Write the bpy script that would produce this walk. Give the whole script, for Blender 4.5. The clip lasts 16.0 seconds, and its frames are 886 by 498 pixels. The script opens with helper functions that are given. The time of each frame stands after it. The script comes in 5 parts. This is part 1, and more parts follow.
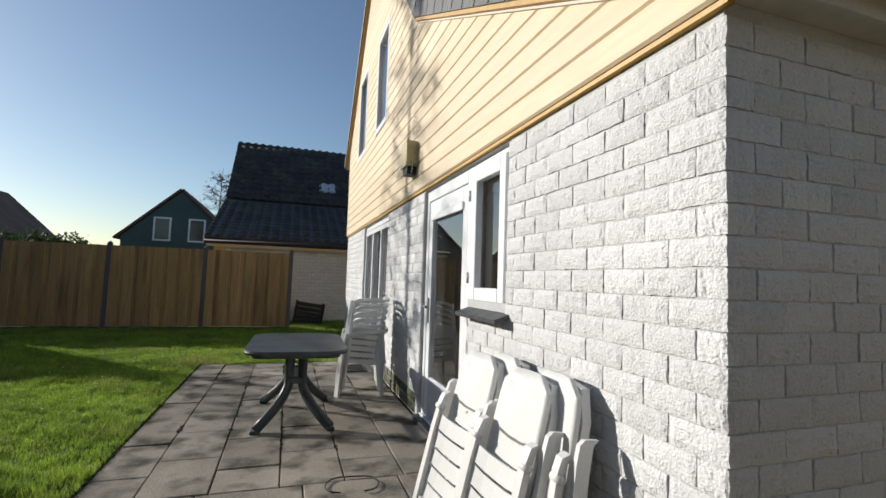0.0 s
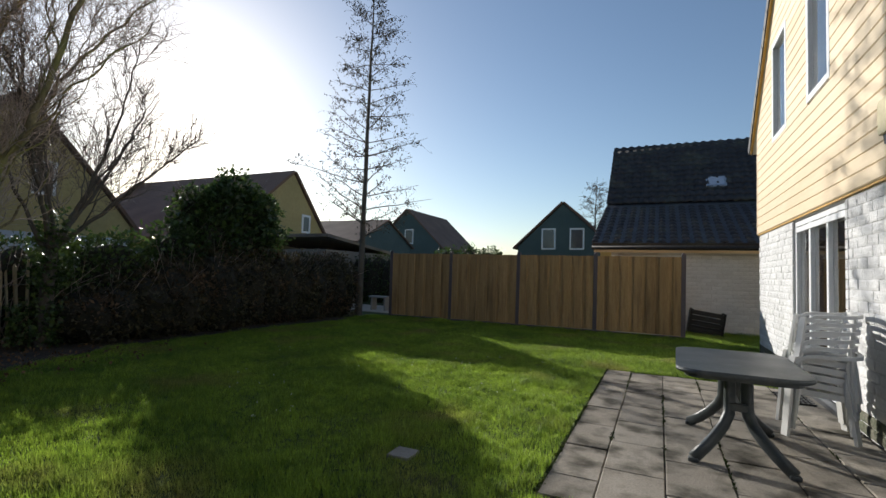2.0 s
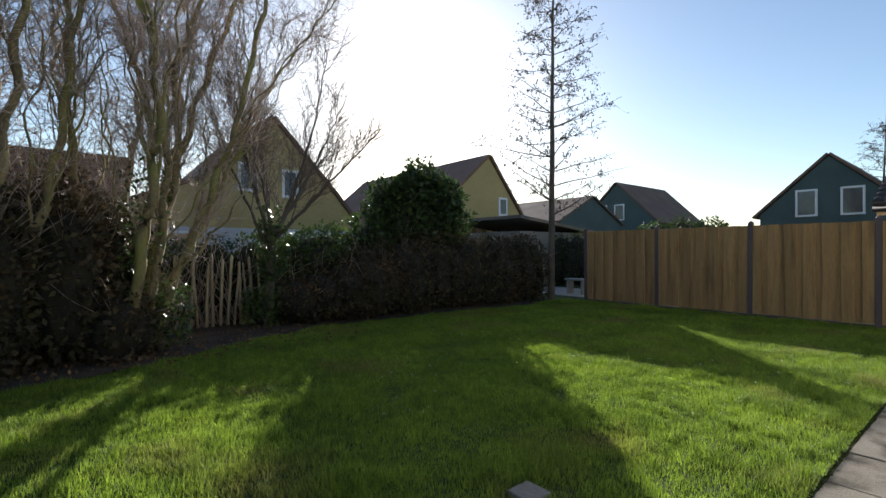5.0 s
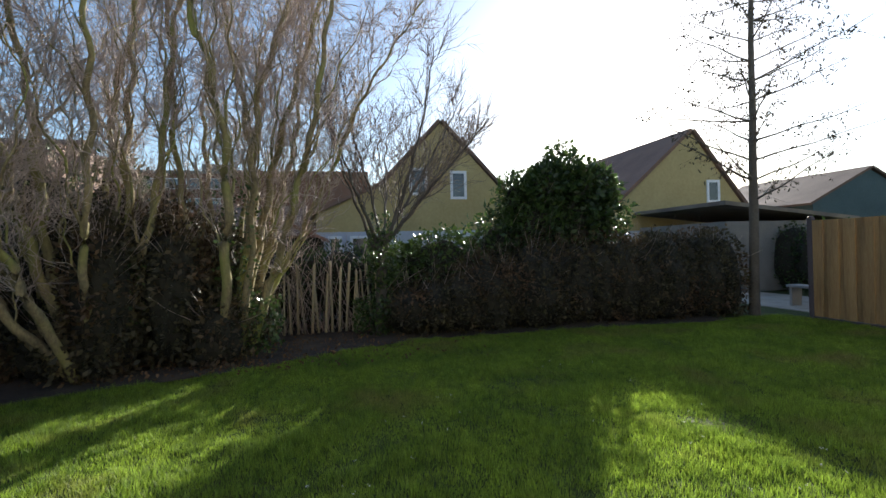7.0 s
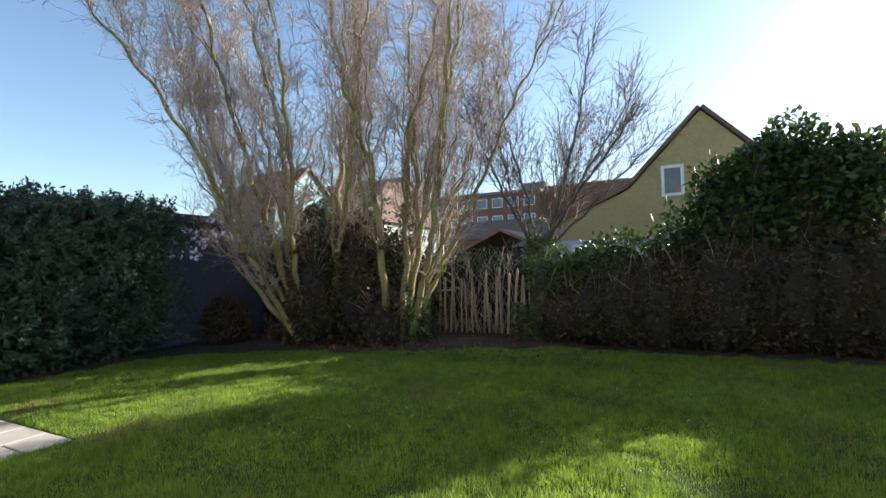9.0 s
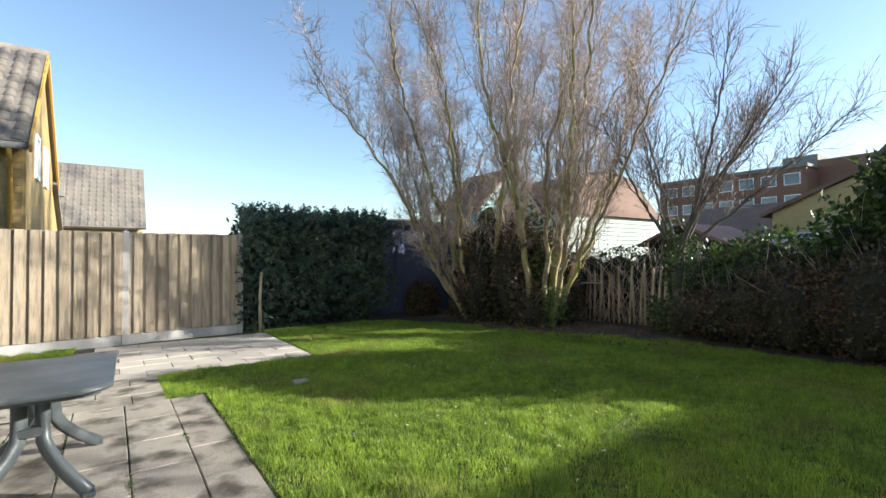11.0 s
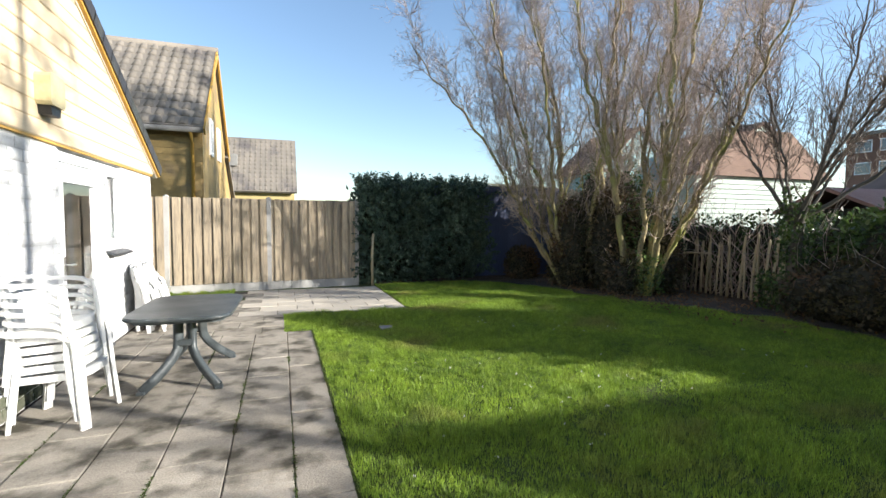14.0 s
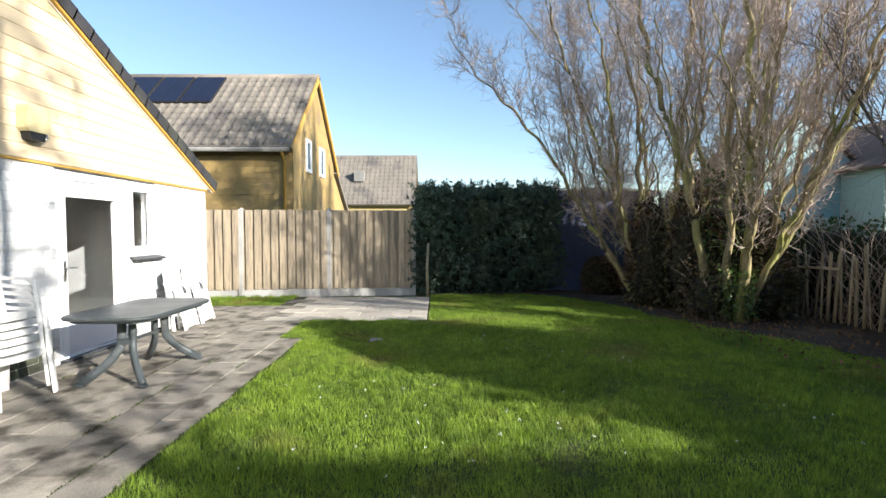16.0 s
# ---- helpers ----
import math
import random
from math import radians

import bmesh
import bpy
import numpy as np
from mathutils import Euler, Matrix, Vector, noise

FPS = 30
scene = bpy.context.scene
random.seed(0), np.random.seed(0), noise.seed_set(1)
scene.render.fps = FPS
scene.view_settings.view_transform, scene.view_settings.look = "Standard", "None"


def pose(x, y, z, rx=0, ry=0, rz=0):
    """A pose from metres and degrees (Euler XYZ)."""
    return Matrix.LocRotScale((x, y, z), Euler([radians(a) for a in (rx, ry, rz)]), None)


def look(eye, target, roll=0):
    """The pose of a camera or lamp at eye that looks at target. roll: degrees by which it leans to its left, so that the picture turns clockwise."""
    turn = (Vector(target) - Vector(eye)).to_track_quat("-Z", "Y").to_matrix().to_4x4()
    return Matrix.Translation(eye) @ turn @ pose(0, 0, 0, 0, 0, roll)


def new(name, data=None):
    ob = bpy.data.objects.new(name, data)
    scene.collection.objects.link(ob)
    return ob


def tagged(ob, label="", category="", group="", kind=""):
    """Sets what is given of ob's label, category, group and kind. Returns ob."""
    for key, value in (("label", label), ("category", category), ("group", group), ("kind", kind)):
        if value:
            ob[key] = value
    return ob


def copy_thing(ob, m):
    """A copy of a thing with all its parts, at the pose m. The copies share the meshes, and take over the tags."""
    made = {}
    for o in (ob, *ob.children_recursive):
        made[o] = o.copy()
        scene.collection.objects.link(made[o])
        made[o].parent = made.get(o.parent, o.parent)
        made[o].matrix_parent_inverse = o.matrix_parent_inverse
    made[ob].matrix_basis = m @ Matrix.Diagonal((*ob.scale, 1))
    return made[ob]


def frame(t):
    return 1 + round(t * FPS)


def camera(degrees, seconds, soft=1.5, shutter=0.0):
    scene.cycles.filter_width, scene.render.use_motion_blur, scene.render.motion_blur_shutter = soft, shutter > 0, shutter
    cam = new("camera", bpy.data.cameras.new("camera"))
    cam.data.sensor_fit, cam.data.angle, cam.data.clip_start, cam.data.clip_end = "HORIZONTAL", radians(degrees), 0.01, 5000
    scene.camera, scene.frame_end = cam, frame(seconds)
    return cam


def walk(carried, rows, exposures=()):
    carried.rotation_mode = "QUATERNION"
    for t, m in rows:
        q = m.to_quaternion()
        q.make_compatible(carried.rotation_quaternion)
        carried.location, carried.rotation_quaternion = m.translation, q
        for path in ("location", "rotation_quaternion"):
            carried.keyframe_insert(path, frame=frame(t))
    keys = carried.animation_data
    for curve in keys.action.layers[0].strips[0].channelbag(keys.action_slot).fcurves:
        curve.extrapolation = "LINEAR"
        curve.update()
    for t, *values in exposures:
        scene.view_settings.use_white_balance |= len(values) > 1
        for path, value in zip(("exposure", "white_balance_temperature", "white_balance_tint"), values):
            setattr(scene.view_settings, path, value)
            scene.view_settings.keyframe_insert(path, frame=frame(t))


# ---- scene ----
cam = camera(87.2, 16.0)
PATH = [
    (0, (0.538, -0.227, 1.336), (1.166, 1.667, 1.469), 1.9),
    (0.5, (0.403, -0.143, 1.338), (0.606, 1.842, 1.47), 2.3),
    (1, (0.291, -0.107, 1.345), (0.085, 1.879, 1.468), 2.1),
    (1.2, (0.238, -0.092, 1.347), (-0.11, 1.874, 1.467), 2.0),
    (1.5, (0.182, -0.045, 1.352), (-0.389, 1.869, 1.464), 1.8),
    (2, (0.107, 0.011, 1.345), (-0.739, 1.821, 1.446), 1.8),
    (2.5, (0.154, -0.016, 1.362), (-0.918, 1.67, 1.448), 1.7),
    (3, (0.182, -0.008, 1.362), (-0.942, 1.646, 1.419), 1.4),
    (3.5, (0.21, 0.013, 1.356), (-0.931, 1.655, 1.383), 1.1),
    (4, (0.187, 0.183, 1.366), (-1.051, 1.753, 1.371), 0.8),
    (4.5, (0.164, 0.538, 1.38), (-1.195, 2.005, 1.371), 0.4),
    (5, (0.129, 1.05, 1.373), (-1.419, 2.316, 1.379), -0.1),
    (7.3, (-0.089, 3.722, 1.532), (-2.077, 3.938, 1.536), -0.9),
    (7.5, (-0.119, 4.028, 1.523), (-2.119, 4.083, 1.534), -0.5),
    (8, (-0.276, 4.868, 1.479), (-2.265, 4.663, 1.499), -1.3),
    (8.5, (-0.249, 5.615, 1.399), (-2.16, 5.026, 1.453), -1.3),
    (9, (-0.128, 6.283, 1.376), (-1.917, 5.391, 1.45), -1.4),
    (9.5, (0.066, 6.905, 1.372), (-1.603, 5.804, 1.445), -1.4),
    (10, (0.221, 7.582, 1.365), (-1.167, 6.145, 1.461), -1.2),
    (10.2, (0.31, 7.83, 1.382), (-1.019, 6.338, 1.479), -1.2),
    (12.3, (0.152, 9.695, 1.559), (-0.763, 7.917, 1.502), 0.8),
    (12.5, (0.169, 9.771, 1.568), (-0.712, 7.977, 1.501), 0.9),
    (13, (0.176, 9.809, 1.568), (-0.631, 7.981, 1.479), 1.1),
    (13.5, (0.135, 9.793, 1.548), (-0.637, 7.951, 1.437), 0.9),
    (14, (-0.19, 9.644, 1.551), (-0.847, 7.759, 1.427), 0.4),
    (14.5, (-0.701, 9.563, 1.549), (-1.239, 7.641, 1.434), 0.3),
    (15, (-1.281, 9.538, 1.553), (-1.737, 7.594, 1.437), 0.2),
    (15.5, (-1.87, 9.521, 1.541), (-2.145, 7.543, 1.439), 0.0),
    (16, (-2.468, 9.469, 1.5), (-2.488, 7.471, 1.422), -0.1),
]
walk(cam, [(t, look(eye, target, roll)) for t, eye, target, roll in PATH],
     exposures=[(0, 0.1), (1.0, 0.14), (2.0, 0.24), (3.5, 0.42), (5.0, 0.68), (7.5, 1.15), (8.5, 1.28), (10.0, 1.45), (12.5, 1.38), (16.0, 1.32)])

# ---------------------------------------------------------------- light
SUN_DIR = Vector((-0.82, 0.57, 0.0)).normalized()      # towards the sun, level
SUN_UP = radians(18.2)
world = bpy.data.worlds.new("world")
scene.world = world
world.use_nodes = True
wn = world.node_tree
sky = wn.nodes.new("ShaderNodeTexSky")
sky.sky_type = "NISHITA"
sky.sun_disc = False
sky.sun_elevation = SUN_UP
sky.sun_rotation = math.atan2(SUN_DIR.x, SUN_DIR.y)
sky.air_density, sky.dust_density, sky.ozone_density = 1.0, 0.5, 2.1
wn.links.new(sky.outputs[0], wn.nodes["Background"].inputs[0])
wn.nodes["Background"].inputs[1].default_value = 0.107
sun = new("sun", bpy.data.lights.new("sun", "SUN"))
sun.data.energy, sun.data.angle, sun.data.color = 5.0, radians(0.55), (1.0, 0.955, 0.88)
sun.matrix_world = look((0, 0, 0), -(SUN_DIR * math.cos(SUN_UP) + Vector((0, 0, math.sin(SUN_UP)))))


# ---------------------------------------------------------------- materials
def mat(name, a, b=None, rough=0.85, big=0.7, fine=30.0, bump=0.3, stretch=(1, 1, 1), rand=0.0, metal=0.0,
        stain=None, stain_at=(0.5, 0.68), stain_scale=1.3, spec=0.4, translucent=0.0, through_gain=1.0):
    """Colour between a and b at two scales, stains, relief; rand: how far pieces differ in value."""
    m = bpy.data.materials.new(name)
    m.use_nodes = True
    nt = m.node_tree
    n, l = nt.nodes, nt.links
    p = n["Principled BSDF"]
    p.inputs["Roughness"].default_value = rough
    p.inputs["Metallic"].default_value = metal
    p.inputs["Specular IOR Level"].default_value = spec
    geo = n.new("ShaderNodeNewGeometry")
    mp = n.new("ShaderNodeMapping")
    mp.inputs["Scale"].default_value = stretch
    l.new(geo.outputs["Position"], mp.inputs[0])

    def noise_tex(scale, detail=6.0):
        t = n.new("ShaderNodeTexNoise")
        t.inputs["Scale"].default_value = scale
        t.inputs["Detail"].default_value = detail
        l.new(mp.outputs[0], t.inputs[0])
        return t
    n1, n2 = noise_tex(big), noise_tex(fine, 8.0)
    add = n.new("ShaderNodeMath")
    add.operation = "ADD"
    l.new(n1.outputs[0], add.inputs[0])
    l.new(n2.outputs[0], add.inputs[1])
    rng = n.new("ShaderNodeMapRange")
    rng.inputs[1].default_value, rng.inputs[2].default_value = 0.72, 1.28
    l.new(add.outputs[0], rng.inputs[0])
    ramp = n.new("ShaderNodeMix")
    ramp.data_type = "RGBA"
    b = b or tuple(c * 0.72 for c in a)
    ramp.inputs[6].default_value, ramp.inputs[7].default_value = (*a, 1), (*b, 1)
    l.new(rng.outputs[0], ramp.inputs[0])
    out = ramp.outputs[2]
    if stain:
        n3 = noise_tex(stain_scale, 7.0)
        r3 = n.new("ShaderNodeMapRange")
        r3.inputs[1].default_value, r3.inputs[2].default_value = stain_at
        l.new(n3.outputs[0], r3.inputs[0])
        mx = n.new("ShaderNodeMix")
        mx.data_type = "RGBA"
        mx.inputs[7].default_value = (*stain, 1)
        l.new(r3.outputs[0], mx.inputs[0])
        l.new(out, mx.inputs[6])
        out = mx.outputs[2]
    if rand:
        info = n.new("ShaderNodeObjectInfo")
        isl = n.new("ShaderNodeMath")
        isl.operation = "ADD"
        l.new(info.outputs["Random"], isl.inputs[0])
        l.new(geo.outputs["Random Per Island"], isl.inputs[1])
        fr = n.new("ShaderNodeMath")
        fr.operation = "FRACT"
        l.new(isl.outputs[0], fr.inputs[0])
        vr = n.new("ShaderNodeMapRange")
        vr.inputs[3].default_value, vr.inputs[4].default_value = 1 - rand, 1 + rand
        l.new(fr.outputs[0], vr.inputs[0])
        hsv = n.new("ShaderNodeHueSaturation")
        l.new(vr.outputs[0], hsv.inputs["Value"])
        l.new(out, hsv.inputs["Color"])
        out = hsv.outputs[0]
    l.new(out, p.inputs["Base Color"])
    rr = n.new("ShaderNodeMapRange")
    rr.inputs[3].default_value, rr.inputs[4].default_value = max(0.0, rough - 0.12), min(1.0, rough + 0.08)
    l.new(n1.outputs[0], rr.inputs[0])
    l.new(rr.outputs[0], p.inputs["Roughness"])
    if bump:
        bp = n.new("ShaderNodeBump")
        bp.inputs["Strength"].default_value = bump
        bp.inputs["Distance"].default_value = 0.01
        l.new(n2.outputs[0], bp.inputs["Height"])
        l.new(bp.outputs[0], p.inputs["Normal"])
    if translucent:
        tr = n.new("ShaderNodeBsdfTranslucent")
        thin = n.new("ShaderNodeHueSaturation")
        thin.inputs["Value"].default_value = through_gain
        l.new(out, thin.inputs["Color"])
        l.new(thin.outputs[0], tr.inputs[0])
        mix = n.new("ShaderNodeMixShader")
        mix.inputs[0].default_value = translucent
        l.new(p.outputs[0], mix.inputs[1])
        l.new(tr.outputs[0], mix.inputs[2])
        l.new(mix.outputs[0], n["Material Output"].inputs[0])
    return m


M_BLOCK = mat("white_painted_block", (0.66, 0.66, 0.66), (0.55, 0.55, 0.55), 0.85, 1.2, 95, 0.9, rand=0.07, stain=(0.40, 0.395, 0.38), stain_at=(0.60, 0.80), stain_scale=26.0)
M_CREAM = mat("cream_painted_trim", (0.62, 0.58, 0.50), (0.54, 0.50, 0.43), 0.6, 1.2, 25, 0.1)
M_MORTAR = mat("painted_mortar", (0.53, 0.53, 0.53), (0.42, 0.42, 0.41), 0.95, 2, 60, 0.6)
M_PLINTH = mat("mossy_plinth", (0.16, 0.15, 0.12), (0.07, 0.08, 0.05), 0.95, 3, 40, 0.8, stain=(0.05, 0.07, 0.03))
M_CLAD = mat("cream_yellow_painted_board", (0.69, 0.56, 0.385), (0.61, 0.485, 0.315), 0.6, 0.8, 25, 0.2, stretch=(1, 0.12, 1), rand=0.06, stain=(0.50, 0.37, 0.20), stain_at=(0.54, 0.82))
M_BARGE = mat("ochre_bargeboard", (0.55, 0.33, 0.07), (0.42, 0.24, 0.05), 0.5, 1.2, 20, 0.2)
M_TILE = mat("dark_roof_tile", (0.040, 0.036, 0.036), (0.022, 0.020, 0.022), 0.55, 1.5, 40, 0.5, rand=0.25, stain=(0.06, 0.06, 0.045), spec=0.5)
M_GTILE = mat("weathered_grey_roof_tile", (0.21, 0.185, 0.155), (0.145, 0.13, 0.11), 0.85, 1.0, 40, 0.5, rand=0.16, stain=(0.10, 0.09, 0.085), stain_at=(0.52, 0.66), stain_scale=0.8)
M_BTILE = mat("brown_roof_tile", (0.20, 0.12, 0.085), (0.13, 0.08, 0.06), 0.85, 0.8, 25, 0.4, rand=0.15)
M_WHITE = mat("white_window_paint", (0.78, 0.79, 0.80), (0.72, 0.73, 0.75), 0.35, 1.5, 30, 0.05)
M_SILL = mat("dark_sill_tile", (0.055, 0.06, 0.065), (0.035, 0.036, 0.04), 0.45, 3, 40, 0.3)
M_PLASTIC = mat("white_garden_plastic", (0.68, 0.68, 0.665), (0.61, 0.61, 0.59), 0.38, 2.5, 60, 0.06, stain=(0.60, 0.60, 0.55), stain_at=(0.6, 0.85))
M_TABLE = mat("dark_green_grey_plastic", (0.065, 0.075, 0.08), (0.045, 0.055, 0.058), 0.42, 3, 70, 0.15, stain=(0.12, 0.125, 0.12), stain_at=(0.58, 0.75), stain_scale=4)
M_SLAB = mat("weathered_concrete_slab", (0.35, 0.315, 0.265), (0.22, 0.197, 0.162), 0.95, 2.6, 80, 0.6, rand=0.17, stain=(0.075, 0.068, 0.053), stain_at=(0.48, 0.66), stain_scale=3.4, spec=0.15)
M_SLABP = mat("pale_concrete_slab", (0.50, 0.45, 0.375), (0.38, 0.34, 0.28), 0.9, 2.2, 70, 0.4, rand=0.08, stain=(0.28, 0.26, 0.22), stain_at=(0.56, 0.78), stain_scale=2.2)
M_SOIL = mat("dark_garden_soil", (0.060, 0.046, 0.034), (0.030, 0.023, 0.018), 1.0, 3, 30, 1.0, stain=(0.10, 0.075, 0.05), stain_at=(0.52, 0.7))
M_LAWN = mat("lawn_turf", (0.050, 0.075, 0.014), (0.030, 0.046, 0.010), 1.0, 1.5, 25, 1.0, stain=(0.06, 0.055, 0.022), stain_at=(0.55, 0.72))
M_BLADE = mat("grass_blade", (0.29, 0.405, 0.048), (0.115, 0.19, 0.027), 0.6, 1.3, 9, 0.0, rand=0.45, stain=(0.25, 0.225, 0.07), stain_at=(0.54, 0.75), stain_scale=0.9, translucent=0.45, through_gain=1.3)
M_DAISY = mat("daisy_petal", (0.85, 0.85, 0.82), rough=0.6, bump=0.0)
M_FENCE = mat("tan_fence_board", (0.39, 0.265, 0.125), (0.27, 0.17, 0.075), 0.8, 2.0, 14, 0.35, stretch=(6, 6, 0.5), rand=0.2, stain=(0.17, 0.11, 0.055), stain_at=(0.53, 0.75))
M_FENCE2 = mat("weathered_fence_board", (0.42, 0.34, 0.235), (0.28, 0.225, 0.16), 0.9, 2.0, 14, 0.4, stretch=(6, 6, 0.6), rand=0.20, stain=(0.19, 0.16, 0.125), stain_at=(0.48, 0.70), stain_scale=3.0)
M_POST = mat("purple_grey_post", (0.115, 0.10, 0.11), (0.085, 0.07, 0.08), 0.7, 2, 25, 0.3, stretch=(5, 5, 0.6))
M_CONC = mat("grey_concrete", (0.40, 0.39, 0.37), (0.30, 0.29, 0.275), 0.9, 2.5, 50, 0.4, rand=0.05, stain=(0.2, 0.2, 0.17), stain_at=(0.58, 0.8))
M_PICKET = mat("split_chestnut_paling", (0.44, 0.38, 0.26), (0.30, 0.255, 0.17), 0.9, 3, 25, 0.5, stretch=(5, 5, 0.6), rand=0.25)
M_BARK = mat("willow_bark", (0.36, 0.29, 0.15), (0.14, 0.11, 0.065), 0.9, 5.0, 34, 0.9, stretch=(1, 1, 0.5), stain=(0.24, 0.24, 0.07), stain_at=(0.48, 0.66), stain_scale=2.2)
M_TWIG = mat("willow_twig", (0.52, 0.415, 0.35), (0.32, 0.25, 0.215), 0.65, 1.2, 10, 0.0)
M_TWIG2 = mat("grey_brown_twig", (0.20, 0.155, 0.125), (0.12, 0.095, 0.078), 0.8, 1.2, 10, 0.0)
M_BARK2 = mat("grey_alder_bark", (0.13, 0.115, 0.095), (0.08, 0.07, 0.058), 0.9, 3, 25, 0.5)
M_BUD = mat("alder_catkin", (0.10, 0.08, 0.05), (0.06, 0.05, 0.03), 0.8, 4, 20, 0.0)
M_CONIFER = mat("conifer_foliage", (0.090, 0.135, 0.095), (0.050, 0.085, 0.060), 0.75, 1.6, 12, 0.0, rand=0.5, stain=(0.13, 0.16, 0.08), stain_at=(0.60, 0.78), translucent=0.25)
M_LAUREL = mat("laurel_leaf", (0.065, 0.105, 0.028), (0.036, 0.064, 0.018), 0.38, 1.6, 9, 0.0, rand=0.4, translucent=0.35)
M_HEDGE = mat("hedge_leaf", (0.085, 0.075, 0.036), (0.050, 0.042, 0.022), 0.6, 1.8, 9, 0.0, rand=0.5, stain=(0.13, 0.08, 0.045), stain_at=(0.48, 0.66), translucent=0.3)
M_IVY = mat("ivy_leaf", (0.085, 0.13, 0.032), (0.042, 0.075, 0.02), 0.35, 3, 9, 0.0, rand=0.4, translucent=0.2)
# near-black brown: in shrubs it paints the shade deep between the leaves
M_CORE = mat("dark_shade_brown", (0.040, 0.036, 0.022), (0.022, 0.020, 0.013), 1.0, 3, 20, 0.5)
M_DEAD = mat("dry_brown_leaves", (0.20, 0.115, 0.055), (0.12, 0.07, 0.035), 0.9, 3, 12, 0.0, rand=0.3)
M_SHED = mat("slate_blue_shed_board", (0.085, 0.105, 0.19), (0.065, 0.082, 0.15), 0.75, 1.5, 25, 0.3, rand=0.08)
M_SHEDROOF = mat("mossy_roof_felt", (0.15, 0.15, 0.075), (0.10, 0.10, 0.06), 0.95, 1.2, 14, 0.8, stain=(0.085, 0.10, 0.03))
M_METAL = mat("brushed_metal", (0.62, 0.62, 0.60), (0.5, 0.5, 0.5), 0.3, 4, 40, 0.05, metal=1.0)
M_BLACK = mat("black_plastic", (0.022, 0.022, 0.024), (0.015, 0.015, 0.016), 0.5, 4, 40, 0.2)
M_LAMP = mat("beige_lamp_housing", (0.50, 0.43, 0.25), (0.42, 0.36, 0.20), 0.5, 3, 40, 0.1)
M_DARKGLASS = mat("dark_window_glass", (0.045, 0.055, 0.07), (0.03, 0.037, 0.05), 0.06, 0.8, 3, 0.0, spec=0.8)
M_PANEL = mat("solar_cell", (0.012, 0.016, 0.035), (0.010, 0.012, 0.025), 0.15, 2, 8, 0.0, spec=0.6)
M_GREENW = mat("blue_green_painted_board", (0.075, 0.115, 0.115), (0.055, 0.088, 0.088), 0.7, 0.8, 10, 0.2)
M_YELLOWW = mat("pale_yellow_board", (0.46, 0.37, 0.17), (0.38, 0.30, 0.13), 0.7, 0.8, 10, 0.2)
M_OCHREW = mat("ochre_board", (0.40, 0.28, 0.11), (0.30, 0.205, 0.08), 0.7, 0.9, 14, 0.3, stain=(0.20, 0.15, 0.09), stain_at=(0.53, 0.72), rand=0.06)
M_TEALW = mat("teal_board", (0.22, 0.36, 0.38), (0.18, 0.31, 0.33), 0.7, 0.8, 10, 0.2)
M_MINTW = mat("pale_mint_board", (0.44, 0.50, 0.44), (0.36, 0.42, 0.37), 0.7, 0.8, 10, 0.2)
M_BLUEW = mat("pale_blue_grey_wall", (0.52, 0.55, 0.62), (0.44, 0.47, 0.53), 0.85, 0.8, 10, 0.2)
M_BRICK = mat("red_brown_brick", (0.24, 0.125, 0.085), (0.17, 0.09, 0.065), 0.9, 0.4, 8, 0.2)
M_ROOM = mat("room_plaster", (0.52, 0.48, 0.42), (0.45, 0.42, 0.37), 0.9, 0.8, 20, 0.1)
M_WOODFLOOR = mat("brown_floor", (0.22, 0.14, 0.08), (0.16, 0.10, 0.055), 0.5, 1, 20, 0.1)
M_DOORPANEL = mat("lilac_white_panel", (0.60, 0.60, 0.66), (0.55, 0.55, 0.61), 0.4, 1.5, 30, 0.05)
M_STONE = mat("grey_stone", (0.24, 0.235, 0.22), (0.17, 0.165, 0.155), 0.9, 3, 30, 0.5)
M_REDROOF = mat("pinkish_shed_roof", (0.36, 0.20, 0.15), (0.28, 0.15, 0.11), 0.85, 1, 14, 0.3)

M_GLASS = bpy.data.materials.new("clear_window_glass")
M_GLASS.use_nodes = True
gp = M_GLASS.node_tree.nodes["Principled BSDF"]
gp.inputs["Transmission Weight"].default_value = 1.0
gp.inputs["Roughness"].default_value = 0.0
gp.inputs["IOR"].default_value = 1.75
gp.inputs["Base Color"].default_value = (0.80, 0.83, 0.84, 1)


# ---------------------------------------------------------------- building blocks
def mesh_of(name, verts, faces, material, smooth=False):
    me = bpy.data.meshes.new(name)
    me.from_pydata(verts, [], faces)
    me.materials.append(material)
    if smooth:
        me.polygons.foreach_set("use_smooth", [True] * len(me.polygons))
    me.update()
    return me


def part(name, bm, material, parent=None, label=""):
    """Links a bmesh as one mesh object, under a thing or a part."""
    me = bpy.data.meshes.new(name)
    bmesh.ops.recalc_face_normals(bm, faces=bm.faces)
    bm.to_mesh(me)
    bm.free()
    me.materials.append(material)
    ob = new(name, me)
    ob.parent = parent
    return tagged(ob, label)


def piece(name, me, parent, m=None, label=""):
    ob = new(name, me)
    ob.parent = parent
    if m is not None:
        ob.matrix_basis = m
    return tagged(ob, label)


def thing(name, label, category, m=None, group="", kind=""):
    ob = new(name)
    ob.empty_display_size = 0.1
    if m is not None:
        ob.matrix_world = m
    return tagged(ob, label, category, group, kind)


